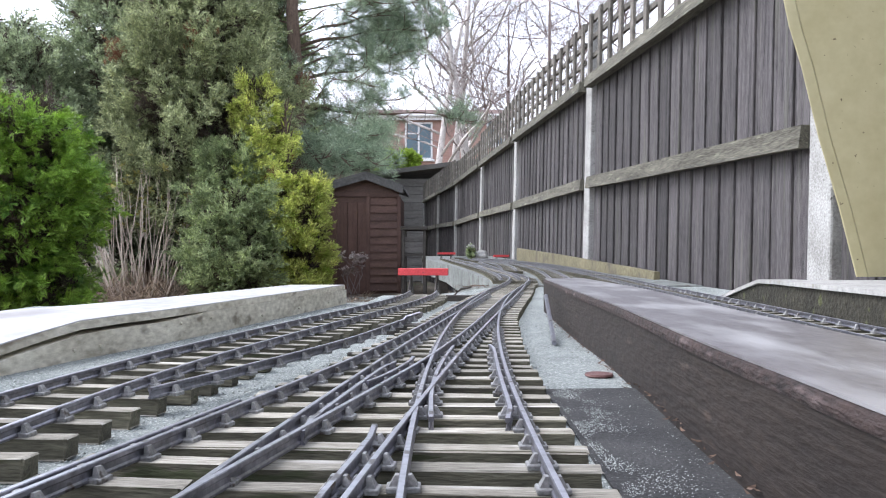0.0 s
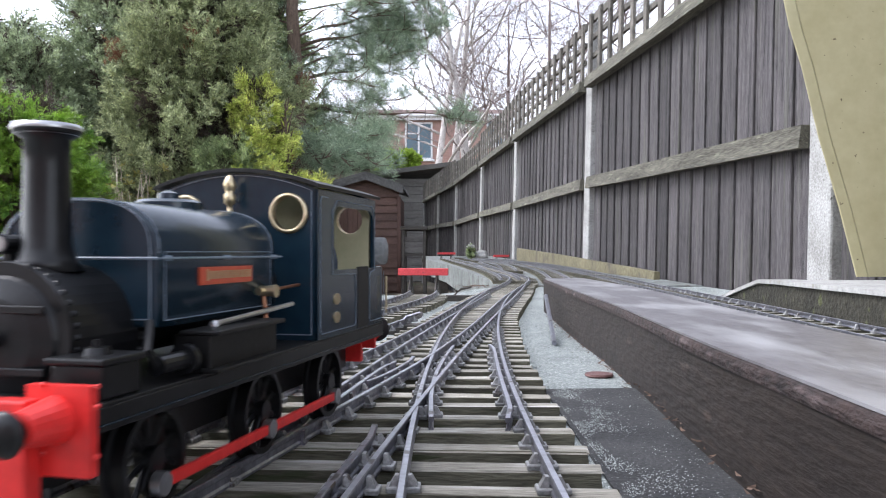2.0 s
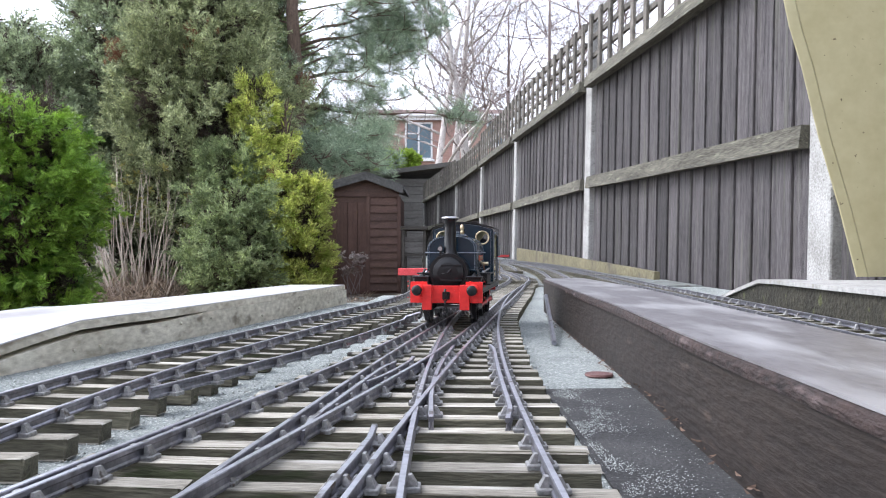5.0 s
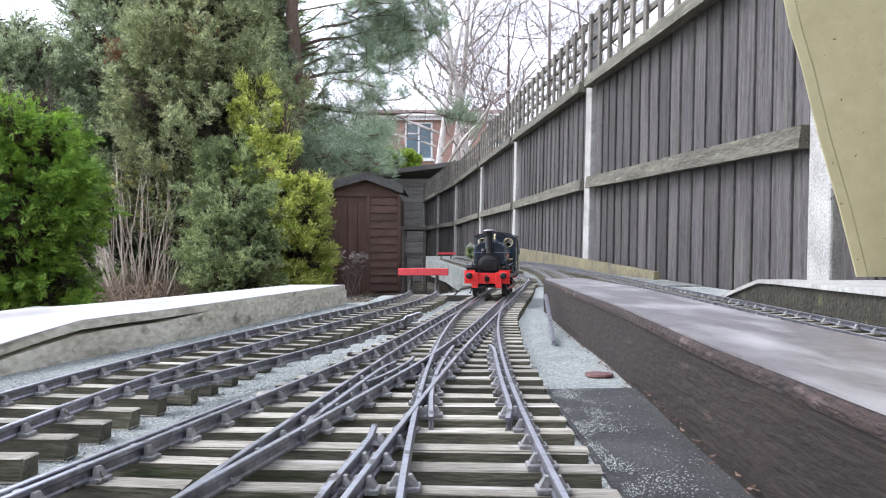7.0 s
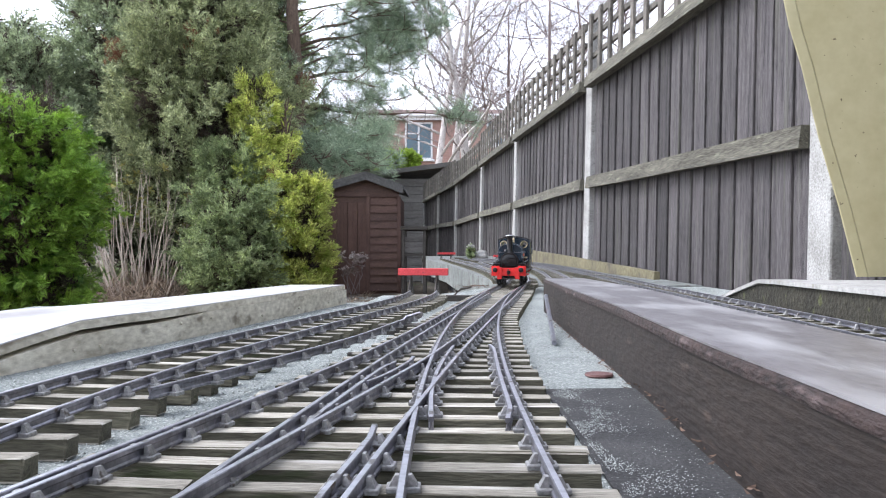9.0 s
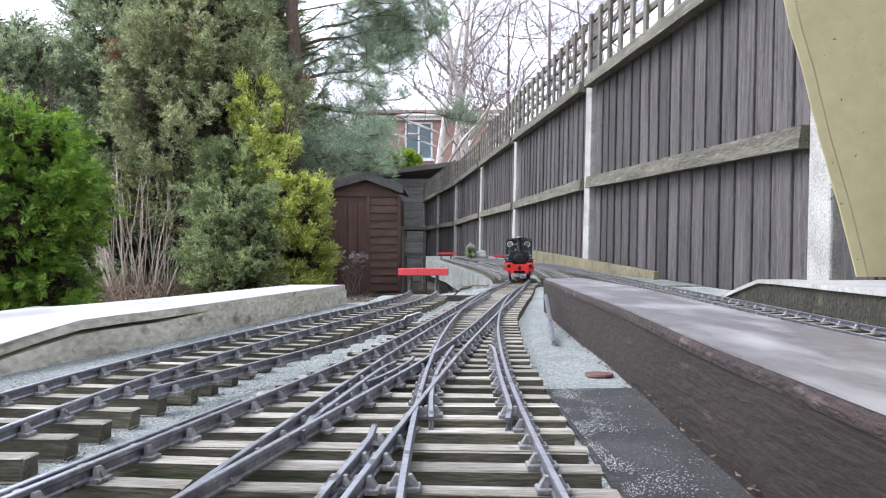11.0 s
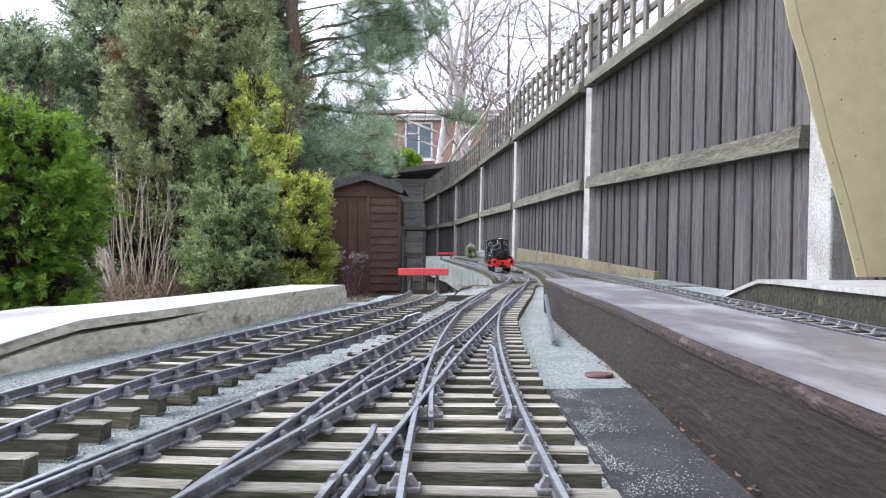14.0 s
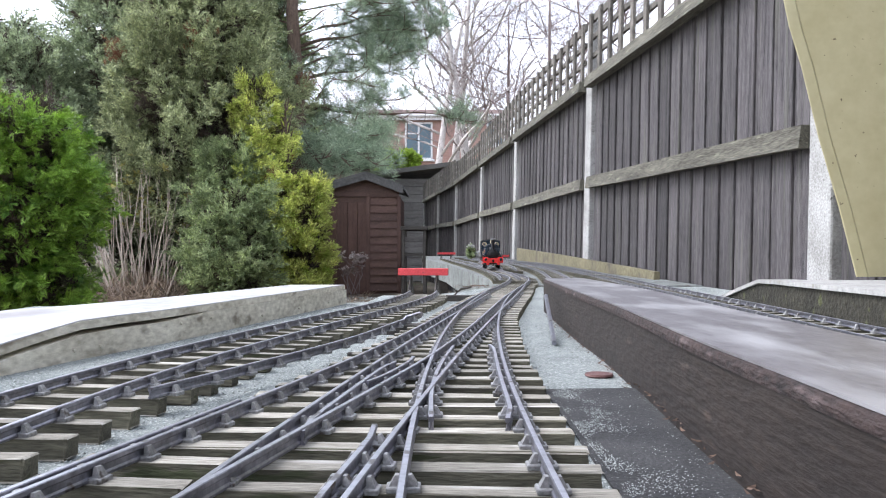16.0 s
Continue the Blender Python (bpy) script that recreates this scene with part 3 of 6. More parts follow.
def plain_track(name, line, y0, y1, label, pitch=0.0295, extra=None, chairs=True):
    t = thing(name, 0, 0, 0, label, "railway track", "tracks", "structure")
    for side in (-1, 1):
        make_rail("rail", line, side * GAUGE / 2, y0, y1, t)
    y = y0 + 0.012
    while y < y1 - 0.004:
        s = (line(y + 0.004) - line(y - 0.004)) / 0.008
        a = -math.degrees(math.atan(s))
        hw = 0.044
        wide = extra(y) if extra else 0
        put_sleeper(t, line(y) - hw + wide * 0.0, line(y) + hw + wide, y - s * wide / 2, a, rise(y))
        if chairs:
            for side in (-1, 1):
                put_chair(t, line, side * GAUGE / 2, y)
        y += pitch * math.cos(math.radians(a))
    return t


random.seed(4)
siding = plain_track("siding_track", LINE_SIDING, 0.10, 1.40, "wooden sleepered siding with dull steel rails beside a white platform", extra=lambda y: 0.004 if 0.43 < y < 0.60 else 0.0)
THIRD = spline_line([(0.394, -0.146), (0.454, -0.125), (0.516, -0.105), (0.602, -0.079), (0.762, -0.046), (0.883, -0.025)])
make_rail("rail", THIRD, 0, 0.394, 0.89, siding, "spare third rail with a loose end")
for i in range(14):
    put_chair(siding, THIRD, 0, 0.41 + i * 0.033)


WING = spline_line([(0.327, -0.0049), (0.38, -0.0056), (0.43, -0.0045), (0.48, -0.0015), (0.537, 0.0035), (0.58, 0.0080)])


def make_junction():
    t = thing("junction_track", 0, 0, 0, "three way junction of steel rails in cast chairs on long timbers", "railway track", "tracks", "structure")
    g = GAUGE / 2
    make_rail("rail", LINE_MAIN, -g, -0.12, 1.9, t)
    make_rail("rail", LINE_MAIN, g, -0.12, 1.9, t)
    make_rail("rail", LINE_MIDDLE, -g, -0.10, 1.30, t, dz=-0.0002)
    make_rail("rail", LINE_MIDDLE, g, -0.10, 1.75, t, dz=-0.0002)
    make_rail("rail", LINE_RIGHT, -g, -0.10, 1.35, t, dz=-0.0004)
    make_rail("rail", LINE_RIGHT, g, -0.10, 1.85, t, dz=-0.0004)
    checks = ((LINE_RIGHT, g - 0.0044, 0.325, 0.585, -0.003), (LINE_MIDDLE, -g + 0.0075, 0.30, 0.49, 0.003), (LINE_MIDDLE, g - 0.0075, 0.13, 0.315, -0.003),
              (LINE_MAIN, -g - 0.0065, 0.05, 0.36, 0.0), (LINE_MAIN, g - 0.0075, 0.42, 0.52, -0.003), (WING, 0.0, 0.327, 0.575, 0.0))
    for line, off, a, b, fl in checks:
        make_rail("check_rail", line, off, a, b, t, flare=fl, dz=-0.0006)
    y = -0.08
    i = 0
    while y < 1.86:
        xs = [(LINE_MAIN, -g), (LINE_MAIN, g)]
        if y < 1.30:
            xs.append((LINE_MIDDLE, -g))
        if y < 1.7:
            xs.append((LINE_MIDDLE, g))
        if y < 1.32:
            xs.append((LINE_RIGHT, -g))
        xs.append((LINE_RIGHT, g))
        pos = [l(y) + o for l, o in xs]
        ov = 0.020
        lo, hi = min(pos) - ov, max(pos) + ov
        tilt = -2.5 if y < 0.5 else -4
        if y < 0.30:
            cut = LINE_MIDDLE(y) - g - 0.010
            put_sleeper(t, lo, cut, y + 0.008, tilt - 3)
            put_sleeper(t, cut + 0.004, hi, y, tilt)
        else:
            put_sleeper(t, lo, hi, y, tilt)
        done = []
        mid = (lo + hi) / 2
        for (l, o), px in sorted(zip(xs, pos), key=lambda q: q[1]):
            if all(abs(px - d) > 0.010 for d in done):
                put_chair(t, l, o, y - (px - mid) * math.tan(math.radians(-tilt)) * 1.0)
                done.append(px)
        for line, off, a, b, fl in checks:
            if a + 0.01 < y < b - 0.01:
                px = line(y) + off
                put_chair(t, line, off, y - (px - mid) * math.tan(math.radians(-tilt)))
        y += 0.0272
        i += 1
    return t


make_junction()
plain_track("main_track", LINE_MAIN, 1.905, 3.8, "main running line on weathered sleepers", extra=None)
plain_track("back_track", LINE_BACK, 0.20, 5.2, "running line behind the plank platform", pitch=0.036)
plain_track("yard_track", LINE_YARD_A, 1.95, 4.78, "yard siding ending at a red buffer stop")
plain_track("yard_track", spline_line([(1.9, 0.285), (2.4, 0.325), (3.0, 0.338), (3.8, 0.30), (4.6, 0.21)]), 1.95, 4.5, "crowded yard road on dark sleepers")
plain_track("yard_track", spline_line([(2.5, 0.215), (3.2, 0.245), (3.9, 0.225), (4.8, 0.14)]), 2.6, 4.7, "yard road curving beside the main line")
plain_track("yard_track", LINE_YARD_B, 2.3, 4.40, "short yard siding ending at a red buffer stop")


# ---- buffer stops and small things on the boards ----
def buffer_stop(x, y, rz, w, h, z, label):
    b = thing("buffer_stop", x, y, z, label, "buffer stop", "buffer stops", rz=rz)
    bm = box(bmesh.new(), (0, 0, h), (w, 0.010, 0.0125), 0.001)
    part("beam", bm, RED_WORN, b, "chipped red painted beam")
    for sx in (-1, 1):
        bm = bmesh.new()
        tube(bm, [(sx * w * 0.26, 0.006, h), (sx * w * 0.26, 0.002, -0.009)], 0.0022, 6)
        part("upright", bm, TIMBER_DARK, b)
        bm = bmesh.new()
        tube(bm, [(sx * w * 0.26, 0.006, h), (sx * w * 0.28, 0.045, -0.009)], 0.0018, 6)
        part("brace", bm, TIMBER_DARK, b)
        bm = bmesh.new()
        tube(bm, [(sx * w * 0.26, 0.004, h * 0.8), (sx * w * 0.27, -0.022, -0.009)], 0.0018, 6)
        part("brace", bm, TIMBER_DARK, b)
    return b


buffer_stop(-0.035, 1.40, -8, 0.089, 0.036, RAIL_TOP - 0.004, "red buffer stop at the end of the siding")
buffer_stop(0.021, 4.82, 10, 0.112, 0.030, RAIL_TOP - 0.004 + rise(4.82), "distant red buffer stop in the yard")
buffer_stop(0.327, 4.44, 12, 0.090, 0.020, RAIL_TOP - 0.004 + rise(4.44), "low red buffer stop beside the fence")


def make_small_things():
    bm = tube(bmesh.new(), [(0.097, 0.69, 0.0035), (0.1215, 0.935, 0.031)], 0.0024, 6)
    tagged(part("loose_rail", bm, RAIL), "loose length of rail leaning on the platform", "rail")
    bm = bmesh.new()
    revolve(bm, [(0.0085, 0), (0.0095, 0.001), (0.0090, 0.0022), (0.006, 0.0016), (0.0005, 0.0014)], seg=20)
    tagged(part("rusty_lid", bm, mat("rusty_tin", (0.10, 0.045, 0.04), (0.20, 0.11, 0.10), 200, 0.5, 0.3, 0.3), m=pose(0.1035, 0.525, 0.0002)), "small rusty tin lid lying on the felt", "lid")
    # plank along the fence side of the yard
    bm = strip(bmesh.new(), [(0.585, 2.19), (0.505, 3.4), (0.425, 4.57)], [(0.60, 2.19), (0.52, 3.4), (0.44, 4.57)], [rise(2.19), rise(3.4), rise(4.57)], [0.022 + rise(2.19), 0.052 + rise(3.4), 0.075 + rise(4.57)])
    tagged(part("retaining_plank", bm, YELLOW_BOARD), "long faded yellow plank on edge beside the track", "plank")
    bm = bmesh.new()
    bmesh.ops.create_icosphere(bm, subdivisions=3, radius=0.045)
    for v in bm.verts:
        v.co *= 1 + 0.28 * noise.noise(v.co * 30)
        v.co.z *= 0.75
    tagged(part("stone", bm, CONCRETE, m=pose(0.232, 4.75, rise(4.75) + 0.028)), "rough grey stone lying in the yard", "stone")
    e = thing("small_plant", 0.165, 4.72, rise(4.72), "small shrubby plant with pale flowers in the yard", "plant")
    rng = np.random.default_rng(41)
    part("stem", tube(bmesh.new(), [(0, 0, 0), (0.004, 0, 0.05), (0, 0, 0.09)], [0.004, 0.003, 0.001], 6), TWIG, e)
    pts = rng.normal(0, 1, (220, 3)) * np.array([0.011, 0.011, 0.018]) + np.array([0, 0, 0.045])
    foliage("leaves", pts, np.tile([0, 0, 1.0], (220, 1)), 0.011, "broad", LEAF_GREEN, e, rng)
    pts = rng.normal(0, 1, (60, 3)) * np.array([0.009, 0.009, 0.007]) + np.array([0, 0, 0.082])
    foliage("flowers", pts, np.tile([0, 0, 1.0], (60, 1)), 0.010, "broad", leaf_mat("pale_petals", (0.5, 0.5, 0.46), (0.72, 0.72, 0.68)), e, rng)
    # point lever beside the siding
    e = thing("point_lever", -0.043, 0.80, 0, "rusty point lever on a short timber", "lever")
    part("timber", box(bmesh.new(), (0, 0, 0.005), (0.045, 0.020, 0.010), 0.001), TIMBER_DARK, e)
    part("lever", tube(bmesh.new(), [(0, 0, 0.009), (0.006, 0.0, 0.017), (0.020, 0.0, 0.021)], 0.0018, 6), RAIL, e)
    e = thing("point_lever", 0.030, 1.33, 0, "dark point lever beside the junction", "lever")
    part("timber", box(bmesh.new(), (0, 0, 0.005), (0.050, 0.018, 0.010), 0.001), TIMBER_DARK, e)
    part("lever", tube(bmesh.new(), [(-0.012, 0, 0.009), (0.0, 0.0, 0.020), (0.018, 0.0, 0.024)], 0.0022, 6), TIMBER_DARK, e)
    e = thing("timber_offcut", -0.063, 0.605, 0, "small dark timber offcut on the felt", "offcut")
    part("block", box(bmesh.new(), (0, 0, 0.003), (0.02, 0.008, 0.006), 0.0006), TIMBER_DARK, e)


make_small_things()


def make_litter():
    """Dry leaves and crumbs along the platform foot and in the yard."""
    rr = random.Random(8)
    lm = mat("dry_leaf", (0.06, 0.040, 0.028), (0.17, 0.11, 0.08), 60, 0.9, 0.2, vary=0.3, island=True)
    verts, faces = [], []

    def leaf(x, y, z, s):
        a = rr.uniform(0, 6.28)
        n0 = len(verts)
        c, d = math.cos(a) * s, math.sin(a) * s
        lift = rr.uniform(0.1, 0.5) * s
        verts.extend([(x - c, y - d, z + 0.0008), (x - d * 0.4, y + c * 0.4, z + lift), (x + c, y + d, z + 0.0015), (x + d * 0.4, y - c * 0.4, z + lift * 0.7)])
        faces.append((n0, n0 + 1, n0 + 2, n0 + 3))
    f = spline_line([(0.15, 0.101), (0.3, 0.105), (0.5, 0.117), (0.8, 0.127), (1.10, 0.140)])
    for i in range(150):
        y = rr.uniform(0.18, 1.0)
        leaf(f(y) - abs(rr.gauss(0, 0.003)), y, 0.0045 if y < 0.47 else 0.0005, rr.uniform(0.001, 0.0028))
    for i in range(60):
        leaf(rr.gauss(0.085, 0.02), rr.gauss(1.86, 0.05), 0.001, rr.uniform(0.004, 0.009))
    for i in range(24):
        leaf(rr.gauss(0.045, 0.01), rr.gauss(1.95, 0.03), -0.03 + rr.uniform(0, 0.03), rr.uniform(0.004, 0.009))
    tagged(raw("leaf_litter", verts, faces, lm), "dry brown leaves and crumbs on the felt", "litter", kind="stuff")


make_litter()


# ---- yellow frame standing on the back platform ----
def make_yellow_frame():
    p = thing("plastic_frame", 0.644, 1.15, 0.047, "large yellow moulded plastic leg, stained, leaning outward", "frame")
    stations = [(0.0, -0.050, 0.30), (0.10, -0.075, 0.30), (0.20, -0.104, 0.30), (0.30, -0.128, 0.30), (0.36, -0.146, 0.30), (0.45, -0.165, 0.30), (0.60, -0.196, 0.30), (0.9, -0.25, 0.30)]
    # moulded rim along the edge, a groove, and the flat panel behind it
    rim = ((0.0, -0.0122), (0.0016, -0.0130), (0.0165, -0.0130), (0.0182, -0.0110), (0.0400, 0.050), (0.0380, 0.050))
    panel = ((0.0184, -0.0112), (0.0200, -0.0120), (None, -0.0120), (None, 0.060), (0.0440, 0.060))
    for name, prof, label in (("leg_rim", rim, "rounded moulded rim of the leg"), ("leg_panel", panel, "flat stained panel of the leg")):
        bm = bmesh.new()
        rows = [[bm.verts.new((x1 if dx is None else x0 + dx, dy, z)) for dx, dy in prof] for z, x0, x1 in stations]
        n = len(prof)
        for u, w in zip(rows, rows[1:]):
            for k in range(n):
                bm.faces.new((u[k], u[(k + 1) % n], w[(k + 1) % n], w[k]))
        bm.faces.new(rows[0][::-1])
        bm.faces.new(rows[-1])
        bmesh.ops.recalc_face_normals(bm, faces=bm.faces)
        part(name, bm, YELLOW, p, label)


make_yellow_frame()


# ---- fence ----
POSTS = [(0.97, -0.22), (0.821, 1.706), (0.665, 3.63), (0.503, 5.55), (0.355, 7.47), (0.145, 9.40), (-0.080, 11.30), (-0.33, 13.2)]
POST_TOP = [1.17, 1.17, 1.185, 1.20, 1.225, 1.16, 1.235, 1.25]
RAIL_LOW = [0.30, 0.338, 0.395, 0.405, 0.43, 0.42, 0.45, 0.45]
RAIL_HIGH = [0.78, 0.81, 0.85, 0.872, 0.90, 0.89, 0.91, 0.92]
FENCE_FOOT = -0.40


def make_fence():
    root = thing("garden_fence", 0, 0, 0, "weathered close board fence with concrete posts and trellis top", "fence")
    for (x, y), top in zip(POSTS, POST_TOP):
        bm = box(bmesh.new(), (0, 0, (top - FENCE_FOOT) / 2), (0.062, 0.090, top - FENCE_FOOT), 0.006)
        for v in bm.verts:
            if v.co.z > top - FENCE_FOOT - 0.02:
                v.co.x *= 0.8
        part("fence_post", bm, CONCRETE, root, "pale weathered concrete fence post", m=pose(x + 0.004, y, FENCE_FOOT - 0.05, 0, 1.2, 5))
    bms = []
    for k in range(4):
        rr = random.Random(k)
        bm = bmesh.new()
        prof = [(0.0, 0.000), (0.1045, -0.004), (0.1045, 0.0060), (0.100, 0.0095 + rr.uniform(-0.0015, 0.0015)), (0.002, 0.0155 + rr.uniform(-0.0015, 0.0015)), (0.0, 0.0140)]
        v = [bm.verts.new((px, py, z)) for z in (0, 1) for px, py in prof]
        n = len(prof)
        for q in range(n):
            bm.faces.new((v[q], v[(q + 1) % n], v[n + (q + 1) % n], v[n + q]))
        bm.faces.new(v[:n][::-1])
        bm.faces.new(v[n:])
        for q in v:
            q.co.z = q.co.z * 1.29
        bmesh.ops.recalc_face_normals(bm, faces=bm.faces)
        bms.append(mesh_of("board", bm, FENCE))
    bat_v = mesh_of("trellis_batten", box(bmesh.new(), (0, 0, 0.5), (0.034, 0.012, 1.0), 0.0015), TRELLIS)
    for i in range(len(POSTS) - 1):
        (xa, ya), (xb, yb) = POSTS[i], POSTS[i + 1]
        length = math.hypot(xb - xa, yb - ya) - 0.10
        ang = math.degrees(math.atan2(yb - ya, xb - xa))
        e = new("fence_panel")
        e.parent = root
        e.matrix_basis = pose(xa, ya, 0) @ pose(0, 0, 0, 0, 0, ang) @ pose(0.05, 0, 0, 1.2, 0, 0)
        tagged(e, "dark feather-edge panel with trellis top")
        n = int(length / 0.101)
        sl = (RAIL_HIGH[i + 1] - RAIL_HIGH[i]) / length
        for k in range(n + 1):
            u = k * 0.1005 + random.uniform(-0.002, 0.002)
            u = min(u, length - 0.104)
            piece("board", bms[(k * 7 + i) % 4], e, pose(u, -0.018, RAIL_HIGH[i] + sl * u - 1.295 + random.uniform(-0.004, 0.004), 0, random.uniform(-0.25, 0.25), 0))
        for za, zb, hh, dd in ((RAIL_LOW[i], RAIL_LOW[i + 1], 0.052, 0.036), (RAIL_HIGH[i], RAIL_HIGH[i + 1], 0.048, 0.050), (-0.05, -0.05, 0.05, 0.036)):
            bm = bmesh.new()
            rows = []
            for j in range(9):
                u = length * j / 8
                z = za + (zb - za) * j / 8 + 0.003 * noise.noise(Vector((u * 3, i, za)))
                rows.append([bm.verts.new(q) for q in ((u, 0.010, z - hh / 2), (u, 0.012 + dd - 0.012, z - hh / 2), (u, 0.010 + dd - 0.016, z + hh / 2), (u, 0.010, z + hh / 2))])
            for a, b in zip(rows, rows[1:]):
                for q in range(4):
                    bm.faces.new((a[q], a[(q + 1) % 4], b[(q + 1) % 4], b[q]))
            bm.faces.new(rows[0][::-1])
            bm.faces.new(rows[-1])
            bmesh.ops.recalc_face_normals(bm, faces=bm.faces)
            part("fence_rail", bm, FENCE_RAIL, e, "mossy horizontal rail")
        th = POST_TOP[i + 1] - RAIL_HIGH[i + 1] - 0.06
        nb = 13
        for k in range(nb):
            u = 0.02 + (length - 0.04) * k / (nb - 1)
            piece("trellis_batten", bat_v, e, pose(u, 0.026, RAIL_HIGH[i] + sl * u + 0.02) @ Matrix.Diagonal((1, 1, th + 0.006, 1)))
        sl2 = math.degrees(math.atan(sl))
        for k in range(4):
            z = RAIL_HIGH[i] + 0.03 + (th - 0.02) * (k / 3)
            hgt = 0.034 if k == 3 else 0.022
            bm = box(bmesh.new(), (length / 2, 0.0135, 0), (length, 0.012, hgt), 0.0015)
            part("trellis_lath", bm, TRELLIS, e, m=pose(0, 0, z, 0, -sl2, 0))


make_fence()

# ---- shed and other buildings ----
def make_shed():
    X0, X1, Y0, D = -1.60, -0.555, 10.0, 1.5
    corner = -0.945
    s = thing("garden_shed", -1.0, 10, -0.47, "small brown stained timber shed with shallow felt roof", "shed")
    zt = 0.80
    base = -0.47
    part("wall", box(bmesh.new(), ((X0 + X1) / 2 + 1.0, D / 2, (zt - base) / 2), (X1 - X0 - 0.02, D, zt - base)), SHED, s)
    # door of upright boards
    for k in range(5):
        w = (corner - X0) / 5
        bm = box(bmesh.new(), (X0 + w * (k + 0.5) + 1.0, -0.015, (zt - base) / 2 - 0.04), (w - 0.006, 0.022, zt - base - 0.12), 0.003)
        part("door_board", bm, SHED_DOOR, s)
    me = bmesh.new()
    v = [me.verts.new(q) for q in ((0, -0.030, 0), (X1 - corner, -0.030, 0), (X1 - corner, -0.010, 0.098), (0, -0.010, 0.098), (0, 0, 0), (X1 - corner, 0, 0), (X1 - corner, 0, 0.098), (0, 0, 0.098))]
    for f in ((0, 1, 2, 3), (0, 4, 5, 1), (3, 2, 6, 7), (1, 5, 6, 2), (0, 3, 7, 4)):
        me.faces.new([v[i] for i in f])
    me = mesh_of("shiplap_board", me, SHED)
    for k in range(13):
        piece("shiplap_board", me, s, pose(corner + 1.0, 0, 0.06 + 0.0985 * k))
    part("corner_strip", box(bmesh.new(), (corner + 1.0, -0.03, (zt - base) / 2), (0.05, 0.03, zt - base - 0.04), 0.004), SHED_DOOR, s)
    part("corner_strip", box(bmesh.new(), (X1 + 1.0, -0.02, (zt - base) / 2), (0.045, 0.05, zt - base - 0.04), 0.004), SHED_DOOR, s)
    # gable and roof slopes
    bm = bmesh.new()
    ridge = (-0.96 + 1.0, 1.52)
    extrude_poly(bm, [(X0 + 1.0, 1.25), (X1 + 1.0, 1.25), (X1 + 1.0, 1.36), ridge, (X0 + 1.0, 1.36)], -0.02, 0.03, pose(0, 0, 0, 90, 0, 0))
    part("gable", bm, SHED, s)
    for a, b in (((X0 - 0.10 + 1.0, 1.31), ridge), (ridge, (X1 + 0.06 + 1.0, 1.345))):
        bm = bmesh.new()
        extrude_poly(bm, [a, b, (b[0], b[1] + 0.035), (a[0], a[1] + 0.035)], -D - 0.1, 0.16, pose(0, 0, 0, 90, 0, 0))
        part("roof", bm, ROOF_FELT, s, "dark mineral felt roof slope")
        bm = bmesh.new()
        extrude_poly(bm, [(a[0], a[1] - 0.07), (b[0], b[1] - 0.07), (b[0], b[1]), (a[0], a[1])], 0.14, 0.165, pose(0, 0, 0, 90, 0, 0))
        part("bargeboard", bm, ROOF_FELT, s, "dark weathered bargeboard")


make_shed()


def make_outbuilding():
    s = thing("outbuilding", -0.3, 14.2, -0.47, "silvered board outbuilding with low sloping roof", "outbuilding")
    me = mesh_of("wall_board", box(bmesh.new(), (0, 0, 0.07), (2.2, 0.03, 0.138), 0.006), GREY_BOARD)
    for k in range(13):
        piece("wall_board", me, s, pose(0.0, -0.01 * (k % 2), 0.02 + 0.142 * k))
    bm = bmesh.new()
    extrude_poly(bm, [(-1.2, 1.86), (1.25, 2.16), (1.25, 2.24), (-1.2, 1.94)], -2.0, 0.25, pose(0, 0, 0, 90, 0, 0))
    part("roof", bm, GREY_BOARD, s, "lichen covered low roof")
    part("side_wall", box(bmesh.new(), (0, 1.0, 0.9), (2.16, 1.9, 1.8)), ROOF_FELT, s)
    # work bench with a crate below the fence end
    b = thing("bench", -0.33, 9.2, -0.47, "dark timber bench beside the shed", "bench")
    part("bench_top", box(bmesh.new(), (0, 0, 0.82), (0.30, 0.6, 0.04), 0.004), TIMBER_DARK, b)
    for x in (-0.12, 0.12):
        for y in (-0.26, 0.26):
            part("leg", box(bmesh.new(), (x, y, 0.40), (0.035, 0.035, 0.80), 0.004), TIMBER_DARK, b)
    part("shelf", box(bmesh.new(), (0, 0, 0.52), (0.26, 0.55, 0.03), 0.003), TIMBER_DARK, b)
    c = thing("wooden_crate", -0.33, 9.1, 0.067, "greyed wooden crate on the bench shelf", "crate")
    for k in range(3):
        part("slat", box(bmesh.new(), (0, -0.11, 0.035 + 0.062 * k), (0.22, 0.012, 0.055), 0.002), GREY_BOARD, c)
        part("slat", box(bmesh.new(), (0, 0.11, 0.035 + 0.062 * k), (0.22, 0.012, 0.055), 0.002), GREY_BOARD, c)
    for x in (-0.105, 0.105):
        part("end_panel", box(bmesh.new(), (x, 0, 0.09), (0.012, 0.206, 0.18), 0.002), GREY_BOARD, c)


make_outbuilding()


